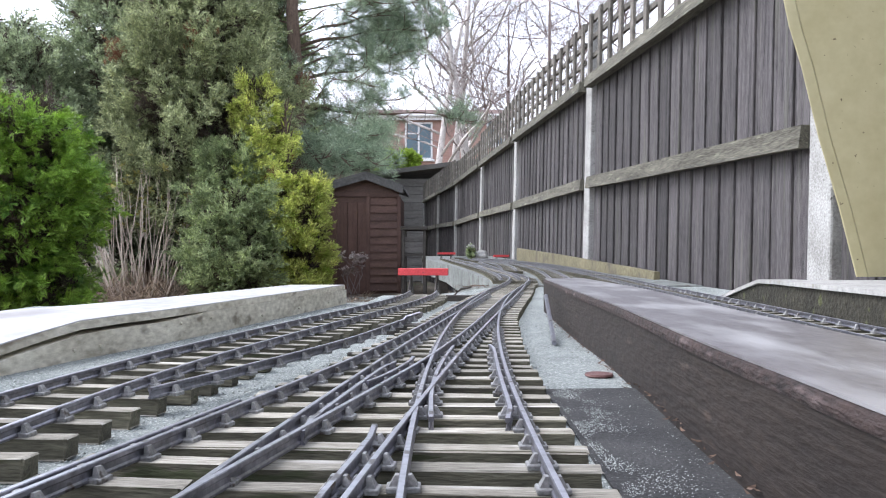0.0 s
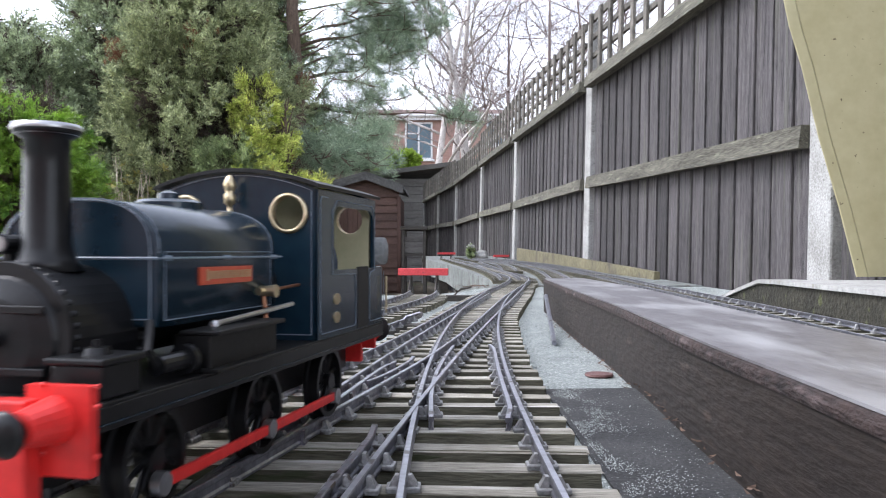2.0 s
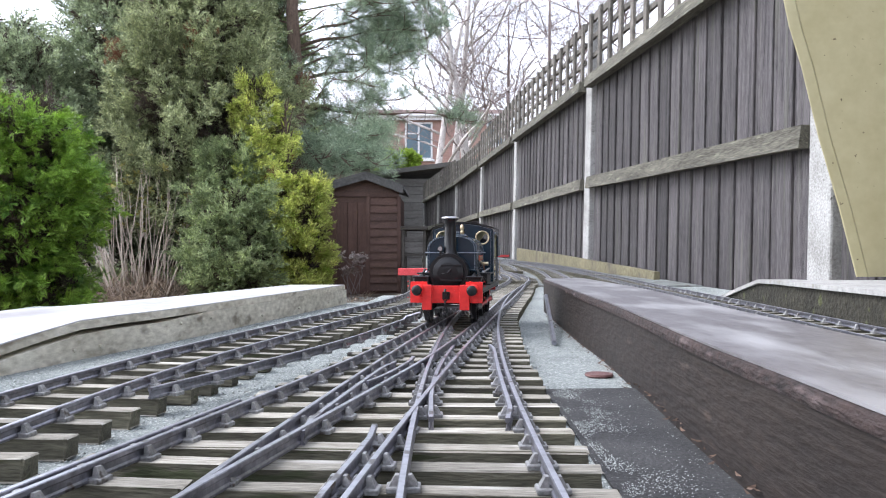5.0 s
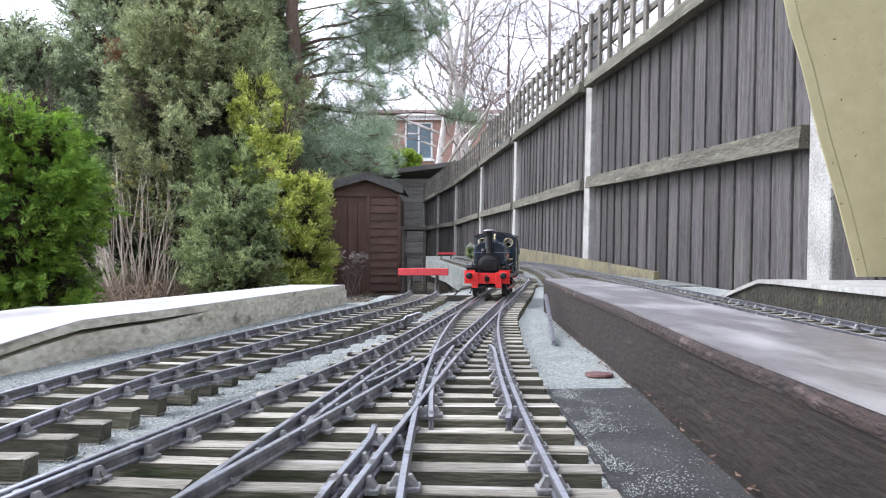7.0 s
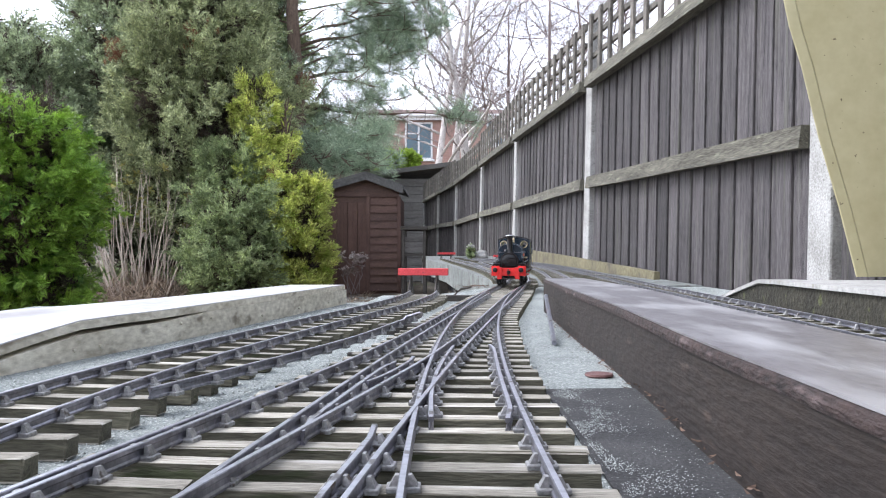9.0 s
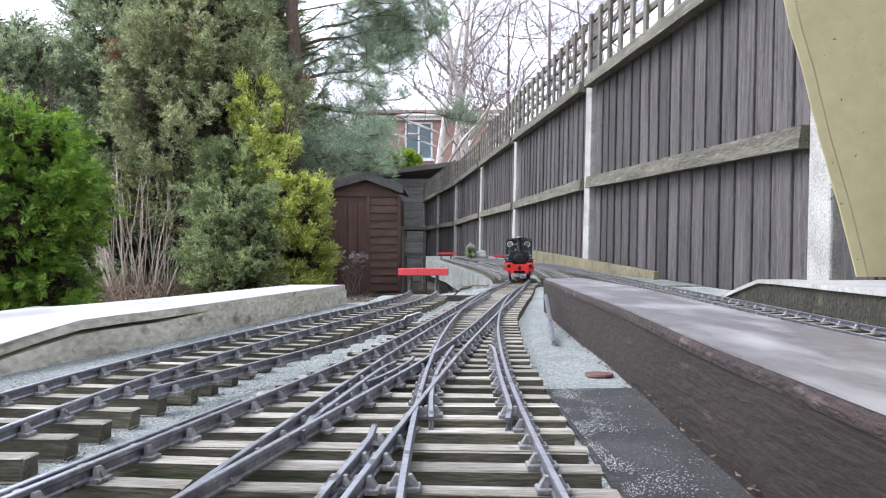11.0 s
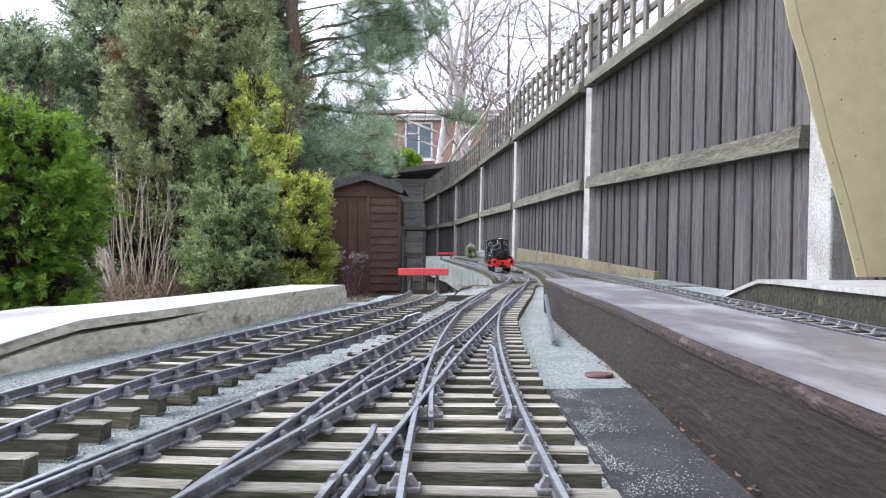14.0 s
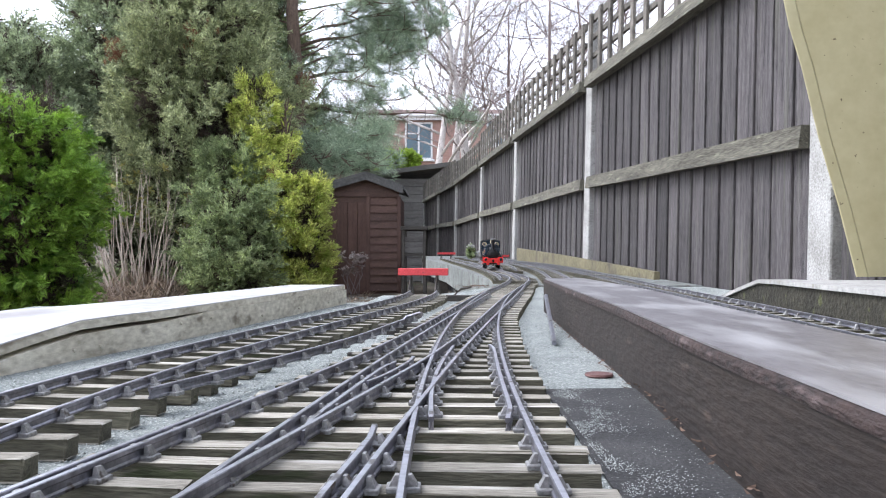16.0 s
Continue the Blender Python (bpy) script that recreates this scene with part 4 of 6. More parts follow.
def make_house(x0, x1, y, eave, name_label, windows):
    h = thing("house", x0, y, -0.47, name_label, "house", "houses")
    w = x1 - x0
    part("wall", box(bmesh.new(), (w / 2, 2.5, (eave + 0.47) / 2), (w, 5.0, eave + 0.47)), BRICK, h, "red brick wall")
    # brick courses stand out as thin joints
    bm = bmesh.new()
    z = 3.0
    while z < eave + 0.4:
        box(bm, (w / 2, -0.006, z), (w, 0.012, 0.055))
        z += 0.075
    tagged(part("brick_course", bm, BRICK, h), kind="stuff")
    part("fascia", box(bmesh.new(), (w / 2, -0.22, eave + 0.47), (w + 0.4, 0.06, 0.22), 0.01), UPVC, h, "white fascia board")
    part("gutter", tube(bmesh.new(), [(-0.2, -0.30, eave + 0.53), (w + 0.2, -0.30, eave + 0.53)], 0.06, 10), UPVC, h)
    bm = bmesh.new()
    extrude_poly(bm, [(-0.35, eave + 0.55), (5.3, eave + 0.55), (2.5, eave + 1.25)], 0, w + 0.3, Matrix(((0, 0, 1, -0.15), (1, 0, 0, 0), (0, 1, 0, 0), (0, 0, 0, 1))))
    part("roof", bm, TILE, h, "dark tiled roof")
    for wx, wz, ww, wh in windows:
        e = new("window")
        e.parent = h
        e.matrix_basis = pose(wx - x0, -0.02, wz + 0.47)
        tagged(e, "white framed casement window")
        t = 0.07
        for c, s in (((0, 0, wh / 2 - t / 2), (ww, 0.1, t)), ((0, 0, -wh / 2 + t / 2), (ww, 0.1, t)), ((-ww / 2 + t / 2, 0, 0), (t, 0.1, wh - 2 * t)), ((ww / 2 - t / 2, 0, 0), (t, 0.1, wh - 2 * t)), ((0, 0, 0), (t, 0.1, wh - 2 * t)), ((-ww / 4, 0, wh * 0.2), (ww / 2 - t, 0.09, t * 0.8))):
            part("frame", box(bmesh.new(), c, s, 0.008), UPVC, e)
        part("pane", box(bmesh.new(), (0, -0.012, 0), (ww - 0.1, 0.02, wh - 0.1)), GLASS, e)
        part("sill", box(bmesh.new(), (0, -0.08, -wh / 2 - 0.04), (ww + 0.15, 0.22, 0.07), 0.01), UPVC, e)


make_house(-2.9, 2.45, 30.0, 5.15, "red brick house with white eaves and casement windows", [(-0.92, 4.28, 1.05, 1.42), (2.0, 4.6, 0.7, 1.0)])


make_house(-8.5, -2.3, 33.0, 3.6, "neighbouring brick house with a brown tiled roof", [])


# ---- plants ----
def crown_points(rng, n, height, radius, z0=0.0, depth=0.45, top=0.15, belly=0.3, plume=0.30, per=44, rise_up=0.8, skew=(0, 0)):
    """Sprays along many separate plumes that stand out of an uneven crown with gaps between them."""
    m = max(20, n // per)
    z = rng.uniform(0, 1, m) ** 0.9
    a = rng.uniform(0, 2 * math.pi, m)
    prof = np.where(z < belly, 0.72 + 0.28 * z / belly, top + (1 - top) * (1 - np.clip((z - belly) / (1 - belly), 0, 1) ** 1.35))
    lump = np.array([0.50 * noise.noise(Vector((math.cos(b) * 1.3, math.sin(b) * 1.3, q * 5.0 + radius * 7))) + 0.35 * noise.noise(Vector((math.cos(b) * 4, math.sin(b) * 4, q * 12 + 3))) for b, q in zip(a, z)])
    r = radius * prof * (1 + lump) * (1 - depth * rng.uniform(0, 1, m) ** 1.3)
    c = np.stack([r * np.cos(a) + skew[0] * z, r * np.sin(a) + skew[1] * z, z0 + z * height], 1)
    o = np.stack([np.cos(a), np.sin(a), rise_up * (0.55 + 0.9 * z)], 1) + rng.normal(0, 0.22, (m, 3))
    o /= np.linalg.norm(o, axis=1)[:, None]
    length = plume * rng.uniform(0.55, 1.25, m)
    idx = rng.integers(0, m, n)
    u = rng.uniform(-0.55, 1, n)
    side = rng.normal(0, 1, (n, 3))
    side -= (side * o[idx]).sum(1)[:, None] * o[idx]
    side /= np.linalg.norm(side, axis=1)[:, None]
    w = length[idx] * 0.30 * (1.0 - 0.85 * np.clip(u, 0, 1)) * rng.uniform(0.1, 1, n)
    pts = c[idx] + o[idx] * (u * length[idx])[:, None] + side * w[:, None]
    out = o[idx] + side * 0.55
    return pts, out


def conifer(name, x, y, height, radius, material, label, n, size, kind="flat", seed=1, z0=0.0, trunk=0.06, extra=None, **kw):
    t = thing(name, x, y, -0.5, label, "conifer" if "conifer" in name else "bush")
    rng = np.random.default_rng(seed)
    bm = tube(bmesh.new(), [(0, 0, 0), (0.03, 0.02, height * 0.5), (0, 0, height * 0.93)], [trunk, trunk * 0.7, trunk * 0.12], 8)
    part("trunk", bm, BARK, t)
    bm = bmesh.new()
    for k in range(46):
        z = z0 + (height - z0) * (0.05 + 0.85 * k / 46)
        a = k * 2.4
        rr = radius * 0.78 * (1 - 0.75 * (k / 46))
        tube(bm, [(0, 0, z), (rr * 0.5 * math.cos(a), rr * 0.5 * math.sin(a), z + 0.06), (rr * math.cos(a), rr * math.sin(a), z + 0.22)], [0.014, 0.010, 0.004], 5)
    tagged(part("branchwork", bm, BARK, t), kind="stuff")
    pts, out = crown_points(rng, n, height - z0, radius, z0, **kw)
    foliage("crown", pts, out, size, kind, material, t, rng)
    # brown inner twigs that the green tips grow from, a dark core deepening the crown's shade
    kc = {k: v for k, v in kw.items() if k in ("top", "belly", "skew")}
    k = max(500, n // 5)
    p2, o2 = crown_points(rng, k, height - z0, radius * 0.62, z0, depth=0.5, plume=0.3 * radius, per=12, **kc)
    tagged(foliage("inner_twigwork", p2, o2, size * 1.25, "upright", LEAF_DEAD, t, rng), "dead brown inner twigs, a dark core that deepens crown shade", kind="stuff")
    if extra:
        em, count, zlo, zhi, lab = extra
        pick = rng.choice(n, count * 6)
        sel = [i for i in pick if zlo < pts[i, 2] < zhi][:count]
        c = pts[sel[:max(1, count // 40)]]
        idx = rng.integers(0, len(c), count)
        foliage("dead_sprays", c[idx] * np.array([1.03, 1.03, 1]) + rng.normal(0, radius * 0.07, (count, 3)), out[sel[0]] + np.zeros((count, 3)), size * 0.8, kind, em, t, rng, lab)
    return t


def make_garden():
    # bright hedge-like bush close by
    conifer("conifer_bush", -3.00, 5.6, 1.56, 0.53, LEAF_BRIGHT, "dense bright green false cypress bush", 26000, 0.062, "flat", 3, trunk=0.05, depth=0.30, top=0.42, belly=0.55, plume=0.15, per=40, rise_up=0.15)
    conifer("conifer_bush", -3.62, 6.1, 1.80, 0.58, LEAF_BRIGHT, "bright green false cypress bush with rusty tips", 16000, 0.066, "flat", 5, trunk=0.05, depth=0.30, top=0.5, belly=0.55, plume=0.16, per=40, rise_up=0.15, extra=(LEAF_RUST, 120, 1.4, 1.76, "rusty dead tips"))
    # tall dark group behind
    conifer("conifer", -5.85, 10.6, 3.45, 0.85, LEAF_DARK, "tall dark grey green conifer", 12000, 0.14, "upright", 11, z0=0.1, top=0.10, belly=0.35, plume=0.42)
    conifer("conifer", -5.00, 9.6, 2.95, 0.76, LEAF_DARK, "dark grey green conifer with soft sprays", 13000, 0.13, "upright", 17, z0=0.3, top=0.15, belly=0.45, plume=0.36)
    conifer("conifer", -4.00, 10.7, 5.8, 1.10, LEAF_DARK, "tall dark conifer with brown dead patches", 26000, 0.14, "upright", 12, z0=0.5, top=0.25, belly=0.4, plume=0.42, extra=(LEAF_RUST, 420, 1.6, 3.8, "brown dead sprays"))
    conifer("conifer", -3.05, 9.9, 4.6, 0.98, LEAF_OLIVE, "tall olive green conifer with upswept sprays", 25000, 0.13, "upright", 13, z0=0.85, top=0.22, belly=0.25, plume=0.38, extra=(LEAF_RUST, 260, 2.0, 3.4, "brown dead sprays"))
    conifer("conifer", -2.66, 10.3, 4.1, 0.50, LEAF_OLIVE, "slender olive green conifer", 14000, 0.13, "upright", 14, z0=0.3, top=0.2, belly=0.3, plume=0.34)
    conifer("conifer", -4.6, 12.6, 4.6, 1.0, LEAF_GREEN, "dark conifer at the back of the garden", 11000, 0.17, "upright", 15, z0=0.0, top=0.25, belly=0.4, plume=0.45)
    conifer("conifer", -3.22, 13.7, 5.8, 0.95, LEAF_GREEN, "dark conifer at the back of the garden", 14000, 0.17, "upright", 16, z0=0.0, top=0.25, belly=0.4, plume=0.45)
    # green skirts and golden conifer beside the shed
    conifer("conifer_bush", -2.28, 8.75, 1.12, 0.46, LEAF_GREEN, "low grey green juniper bush", 8500, 0.10, "upright", 21, depth=0.5, top=0.45, belly=0.3, plume=0.26, rise_up=0.6)
    conifer("conifer_bush", -2.42, 9.15, 1.75, 0.44, LEAF_GREEN, "mid green conifer bush below the taller trees", 8500, 0.11, "upright", 24, depth=0.5, top=0.4, belly=0.4, plume=0.28, rise_up=0.6)
    conifer("conifer", -1.68, 9.05, 1.32, 0.36, LEAF_GOLD, "golden green dwarf conifer beside the shed", 8000, 0.10, "upright", 23, top=0.55, belly=0.5, depth=0.4, plume=0.19)
    conifer("conifer", -1.86, 9.3, 2.50, 0.42, LEAF_GOLD, "golden green dwarf conifer with a leaning cone outline", 10000, 0.10, "upright", 22, top=0.12, belly=0.40, depth=0.4, plume=0.20, skew=(-0.36, 0.0), extra=(LEAF_RUST, 240, 1.2, 1.75, "rusty red sprays"))
    # laurel above the shed roof
    conifer("laurel_bush", -0.92, 16.4, 2.50, 0.40, LEAF_LAUREL, "bright green laurel bush", 3200, 0.11, "broad", 31, z0=1.5, depth=0.6, top=0.5, belly=0.4, plume=0.22)


make_garden()


def make_dead_stems():
    t = thing("dead_stems", -3.42, 9.0, -0.47, "clump of pale dead upright stems", "dead plant", kind="stuff")
    rr = random.Random(5)
    bm = bmesh.new()
    for k in range(62):
        x, y = rr.gauss(0.0, 0.40), rr.gauss(0, 0.20)
        h = rr.uniform(0.75, 1.95) * (1 - 0.25 * abs(x))
        lx = x * 0.6 + rr.gauss(0, 0.22)
        pts = [(x * 0.6, y * 0.6, 0)]
        for q in (0.3, 0.6, 0.85, 1.0):
            pts.append((x * 0.6 + lx * q + rr.gauss(0, 0.012), y * 0.6 + rr.gauss(0, 0.02), h * q))
        rd = rr.uniform(0.0045, 0.0105)
        tube(bm, pts, [rd, rd * 0.95, rd * 0.8, rd * 0.6, rd * 0.3], 5)
        for q in range(rr.randint(0, 3)):
            p = Vector(pts[rr.randint(2, 3)])
            e = p + Vector((rr.gauss(0, 0.08), rr.gauss(0, 0.05), rr.uniform(0.04, 0.16)))
            tube(bm, [p, (p + e) / 2 + Vector((0.01, 0, 0.01)), e], [rd * 0.5, rd * 0.4, rd * 0.2], 4)
    part("stems", bm, STEM, t)
    bm = bmesh.new()
    for k in range(420):
        a, q = rr.uniform(0, 6.28), abs(rr.gauss(0, 0.35))
        x, y = q * math.cos(a) * 1.3, q * math.sin(a) * 0.8
        l = rr.uniform(0.12, 0.55)
        b = rr.uniform(0, 6.28)
        h = rr.uniform(0.03, 0.40) * max(0.2, 1 - q)
        tube(bm, [(x, y, 0.0), (x + l * 0.5 * math.cos(b), y + l * 0.5 * math.sin(b), h), (x + l * math.cos(b), y + l * math.sin(b), h * 0.4)], [0.005, 0.004, 0.002], 3)
    part("thatch", bm, DRY, t)
    rng = np.random.default_rng(9)
    pts = rng.normal(0, 1, (60, 3)) * np.array([0.3, 0.15, 0.2]) + np.array([-0.1, 0, 1.15])
    foliage("last_leaves", pts, np.tile([0, 0, 1.0], (60, 1)), 0.06, "broad", leaf_mat("yellowing_leaves", (0.25, 0.24, 0.06), (0.42, 0.38, 0.14)), t, rng)


make_dead_stems()


def make_ground_litter():
    """Dead grass, twigs and low weeds on the bank behind the platform."""
    rr = random.Random(6)
    bm = bmesh.new()
    for k in range(2600):
        x, y = rr.uniform(-6, -0.9), rr.uniform(5.5, 10.5)
        l = rr.uniform(0.04, 0.16)
        b = rr.uniform(0, 6.28)
        h = rr.uniform(0.01, 0.09)
        z = -0.45 + 0.10 * noise.noise(Vector((x * 0.5, y * 0.5, 3)))
        v = [bm.verts.new(q) for q in ((x, y, z), (x + 0.012, y, z), (x + l * math.cos(b), y + l * math.sin(b), z + h))]
        bm.faces.new(v)
    tagged(part("dead_grass", bm, DRY), "scattered dead grass and twigs on soil", "grass", kind="stuff")
    # dried hydrangea stems in front of the shed
    e = thing("dried_flower_stems", -1.05, 9.2, -0.47, "dried flower heads on thin twigs", "dead plant")
    bm = bmesh.new()
    heads = []
    for k in range(7):
        p = [(rr.gauss(0, 0.05), rr.gauss(0, 0.05), 0), (rr.gauss(-0.02, 0.06), rr.gauss(0, 0.05), 0.28), (rr.gauss(0.0, 0.11), rr.gauss(0, 0.06), rr.uniform(0.30, 0.66))]
        tube(bm, p, [0.006, 0.005, 0.003], 5)
        heads.append(p[-1])
    part("stem", bm, TWIG, e)
    rng = np.random.default_rng(2)
    petals = leaf_mat("papery_petals", (0.34, 0.28, 0.26), (0.55, 0.48, 0.45))
    for h in heads:
        foliage("flower_head", np.array(h) + rng.normal(0, 0.026, (20, 3)), np.tile([0, 0, 1.0], (20, 1)), 0.033, "broad", petals, e, rng)


make_ground_litter()


def make_pine():
    t = thing("pine_tree", -2.42, 13.2, -0.5, "tall pine with reddish trunk and blue green needles", "tree")
    rr = random.Random(11)
    rng = np.random.default_rng(11)
    trunk = [(0.12, 0, 0), (0.04, 0, 1.6), (0.0, 0, 2.9), (-0.04, 0, 3.6), (-0.1, 0, 4.6), (-0.05, 0.1, 7.5)]
    part("trunk", tube(bmesh.new(), trunk, [0.17, 0.145, 0.13, 0.12, 0.10, 0.02], 14), BARK, t, smooth=True)
    tw = []
    # height, sideways reach, reach in depth, droop
    limbs = [(2.15, 1.45, -0.8, -0.30), (2.35, 1.4, 0.3, 0.05), (2.60, 1.4, -0.6, 0.0), (2.45, -0.9, -0.5, 0.0), (2.95, 1.7, 0.2, 0.10), (3.05, -1.1, 0.2, 0.15), (3.35, 1.9, -0.4, 0.45),
             (3.65, 2.2, 0.2, 0.55), (3.70, -1.2, -0.3, 0.40), (3.95, 1.7, 0.5, 0.6), (4.2, 2.3, -0.2, 0.55), (4.4, -1.4, 0.2, 0.5), (4.6, 1.8, 0.3, 0.6), (4.9, 2.0, -0.3, 0.5), (5.1, -1.3, 0, 0.5),
             (5.4, 1.5, 0.2, 0.5), (1.95, 1.3, -1.0, -0.15), (2.0, 0.75, -1.2, -0.25), (2.25, 0.8, -0.9, -0.2), (2.75, 1.55, 0.4, -0.15), (3.2, 1.2, -0.7, 0.1), (2.7, -0.6, -0.6, 0.2), (3.5, -0.7, -0.6, 0.2), (2.25, 1.30, -3.6, -0.62), (2.3, 1.65, -3.5, -0.66), (2.2, 0.95, -3.6, -0.55), (2.4, 1.45, -2.6, -0.30), (3.0, 2.95, 0.3, -0.22), (3.8, 1.6, 0.6, 0.5), (4.0, 2.4, 0.1, 0.45), (4.3, 1.3, -0.5, 0.3), (3.45, 2.0, 0.3, 0.35)]
    for j0, (z, rx, ry, dz) in enumerate(limbs):
        base = Vector((0, 0, z))
        end = base + Vector((rx, ry, dz))
        n = 7
        pts = []
        bm = bmesh.new()
        for i in range(n):
            q = i / (n - 1)
            pts.append(base.lerp(end, q) + Vector((rr.gauss(0, 0.05), rr.gauss(0, 0.05), rr.uniform(-0.5, 1.0) * 0.22 * math.sin(q * 3.1) + rr.gauss(0, 0.045))) * (0.2 + 0.8 * min(1, 3 * q)))
        r0 = 0.011 + 0.006 * abs(rx) * rr.uniform(0.5, 1.6)
        tube(bm, pts, [r0 * (1 - 0.85 * i / (n - 1)) for i in range(n)], 6)
        part("limb", bm, BARK, t)
        bm = bmesh.new()
        start = 0.78 if rx > 2.5 else ((0.50, 0.20, 0.36)[j0 % 3] if rx > 1.0 else 0.2)
        amount = 0.35 if rx > 2.5 else (0.95 if z > 3.2 else 0.65)
        for k in range(int(amount * (7 + 8 * abs(rx) + 2 * abs(ry if ry < -2 else 0)))):
            q = rr.uniform(start, 1.0)
            p = base.lerp(end, q)
            i = min(int(q * (n - 1)), n - 2)
            p = pts[i].lerp(pts[i + 1], q * (n - 1) - i)
            l = rr.uniform(0.18, 0.52) * (1.1 - 0.4 * q)
            d = Vector((rr.gauss(0.35 * (1 if rx > 0 else -1), 0.6), rr.gauss(0, 0.6), rr.gauss(0.25, 0.35))).normalized()
            e = p + d * l
            tube(bm, [p, (p + e) / 2 + Vector((0, 0, -0.02)), e], [0.012, 0.009, 0.004], 4)
            for j in range(5):
                tw.append((tuple(p.lerp(e, 0.35 + 0.65 * j / 4) + Vector((rr.gauss(0, 0.05), rr.gauss(0, 0.05), rr.gauss(0.01, 0.04)))), tuple(d)))
        tagged(part("twigwork", bm, BARK, t), kind="stuff")
    P = np.array([a for a, b in tw])
    D = np.array([b for a, b in tw])
    P = np.concatenate([P] + [P + rng.normal(0, 0.11, P.shape) for k in range(1)])
    D = np.concatenate([D] * 2) + np.array([0, 0, 0.35])
    foliage("needles", P, D, 0.13, "needle", LEAF_PINE, t, rng, jitter=0.35)


make_pine()


def bare_tree(x, y, height, lean, seed, material, label, spread=0.6, r0=0.15, levels=4):
    t = thing("bare_tree", x, y, -0.5, label, "tree", "bare trees")
    rr = random.Random(seed)
    big, fine = bmesh.new(), bmesh.new()

    def grow(p, d, length, r, lev):
        n = 5
        pts, rad = [p], [r]
        q, dd = p.copy(), d.copy()
        crook = 0.06 if lev == 0 else 0.26
        for i in range(n):
            dd = (dd + Vector((rr.gauss(0, crook), rr.gauss(0, crook), rr.gauss(0.03, crook * 0.7)))).normalized()
            q = q + dd * length / n
            pts.append(q.copy())
            rad.append(r * (1 - (0.5 if lev else 0.75) * (i + 1) / n))
        tube(big if lev < 2 else fine, pts, rad, 8 if lev == 0 else (5 if lev < 3 else 3))
        if lev >= levels:
            return
        kids = (11, 7, 6, 4)[min(lev, 3)]
        for k in range(kids):
            u = (0.30 if lev == 0 else 0.2) + (0.68 if lev == 0 else 0.8) * (k + rr.random()) / kids
            i = min(int(u * n), n - 1)
            s = pts[i].lerp(pts[i + 1], u * n - i)
            a = rr.uniform(0, 6.28)
            side = Vector((math.cos(a), math.sin(a), rr.uniform(0.1, 0.9)))
            grow(s, (dd * (1 - spread) + side * spread).normalized(), length * rr.uniform(0.34, 0.58), max(0.0032, rad[i] * 0.42), lev + 1)
    grow(Vector((0, 0, 0)), Vector((lean, 0, 1)).normalized(), height, r0, 0)
    part("trunk", big, material, t, smooth=True)
    tagged(part("twigwork", fine, TWIG, t), kind="stuff")


bare_tree(1.9, 24.0, 8.0, 0.0, 21, TWIG, "bare twiggy tree behind the garden", r0=0.09, spread=0.75)
bare_tree(3.9, 23.0, 8.0, 0.0, 22, TWIG, "bare twiggy tree behind the fence", r0=0.09, spread=0.75)
bare_tree(-0.10, 21.0, 7.4, -0.04, 3, BIRCH, "bare silver birch with pale bark", r0=0.13, spread=0.7)
bare_tree(0.32, 22.0, 8.5, 0.0, 4, BIRCH, "bare silver birch with pale trunk", r0=0.15, spread=0.7)
bare_tree(1.02, 21.5, 8.0, 0.01, 5, BIRCH, "bare birch behind the fence", r0=0.17, spread=0.7)
bare_tree(2.6, 19.5, 7.0, 0.0, 6, TWIG, "bare twiggy garden tree behind the fence", r0=0.09, spread=0.75)
bare_tree(4.6, 20.5, 7.5, 0.0, 7, TWIG, "bare twiggy garden tree behind the fence", r0=0.10, spread=0.75)
bare_tree(-2.1, 17.5, 3.4, 0.0, 8, TWIG, "bare brown shrub beyond the shed", r0=0.07, spread=0.65)
bare_tree(-2.9, 18.0, 3.4, 0.0, 9, TWIG, "bare brown shrub beyond the shed", r0=0.07, spread=0.65)
bare_tree(-1.5, 18.5, 3.2, 0.0, 10, TWIG, "bare brown shrub beyond the shed", r0=0.07, spread=0.65)

# ---- locomotive: front beam at the origin, body running back along +y ----
LOCO_L = 0.2515  # before the body is brought to scale
SX, PLATE = 0.85, 0.0352


def sheet(bm, outer, holes, thick, m):
    """Flat plate with openings: outlines in the plate's own x, y; thickness along its z."""
    es = []
    for loop in [outer] + holes:
        vs = [bm.verts.new((x, y, 0)) for x, y in loop]
        es += [bm.edges.new((vs[i], vs[(i + 1) % len(vs)])) for i in range(len(vs))]
    bmesh.ops.triangle_fill(bm, use_beauty=True, edges=es)
    r = bmesh.ops.extrude_face_region(bm, geom=bm.faces[:])
    bmesh.ops.translate(bm, verts=[v for v in r["geom"] if isinstance(v, bmesh.types.BMVert)], vec=(0, 0, thick))
    bmesh.ops.recalc_face_normals(bm, faces=bm.faces)
    bmesh.ops.transform(bm, matrix=m, verts=bm.verts)
    return bm


def ring_pts(cx, cy, r, n=24):
    return [(cx + r * math.cos(2 * math.pi * k / n), cy + r * math.sin(2 * math.pi * k / n)) for k in range(n)]


def arch(hw, z0, zs, zt, n=16, k=2.6):
    """Saddle outline: upright sides to zs, then a full rounded top to zt."""
    pts = [(hw, z0)]
    for i in range(n + 1):
        a = math.pi * i / n
        c, s = math.cos(a), math.sin(a)
        pts.append((hw * math.copysign(abs(c) ** (2 / k), c), zs + (zt - zs) * s ** (2 / k)))
    pts.append((-hw, z0))
    return pts


def line_loop(bm, pts, r, closed=True):
    p = [Vector(q) for q in pts]
    return tube(bm, p + ([p[0]] if closed else []), r, 4)


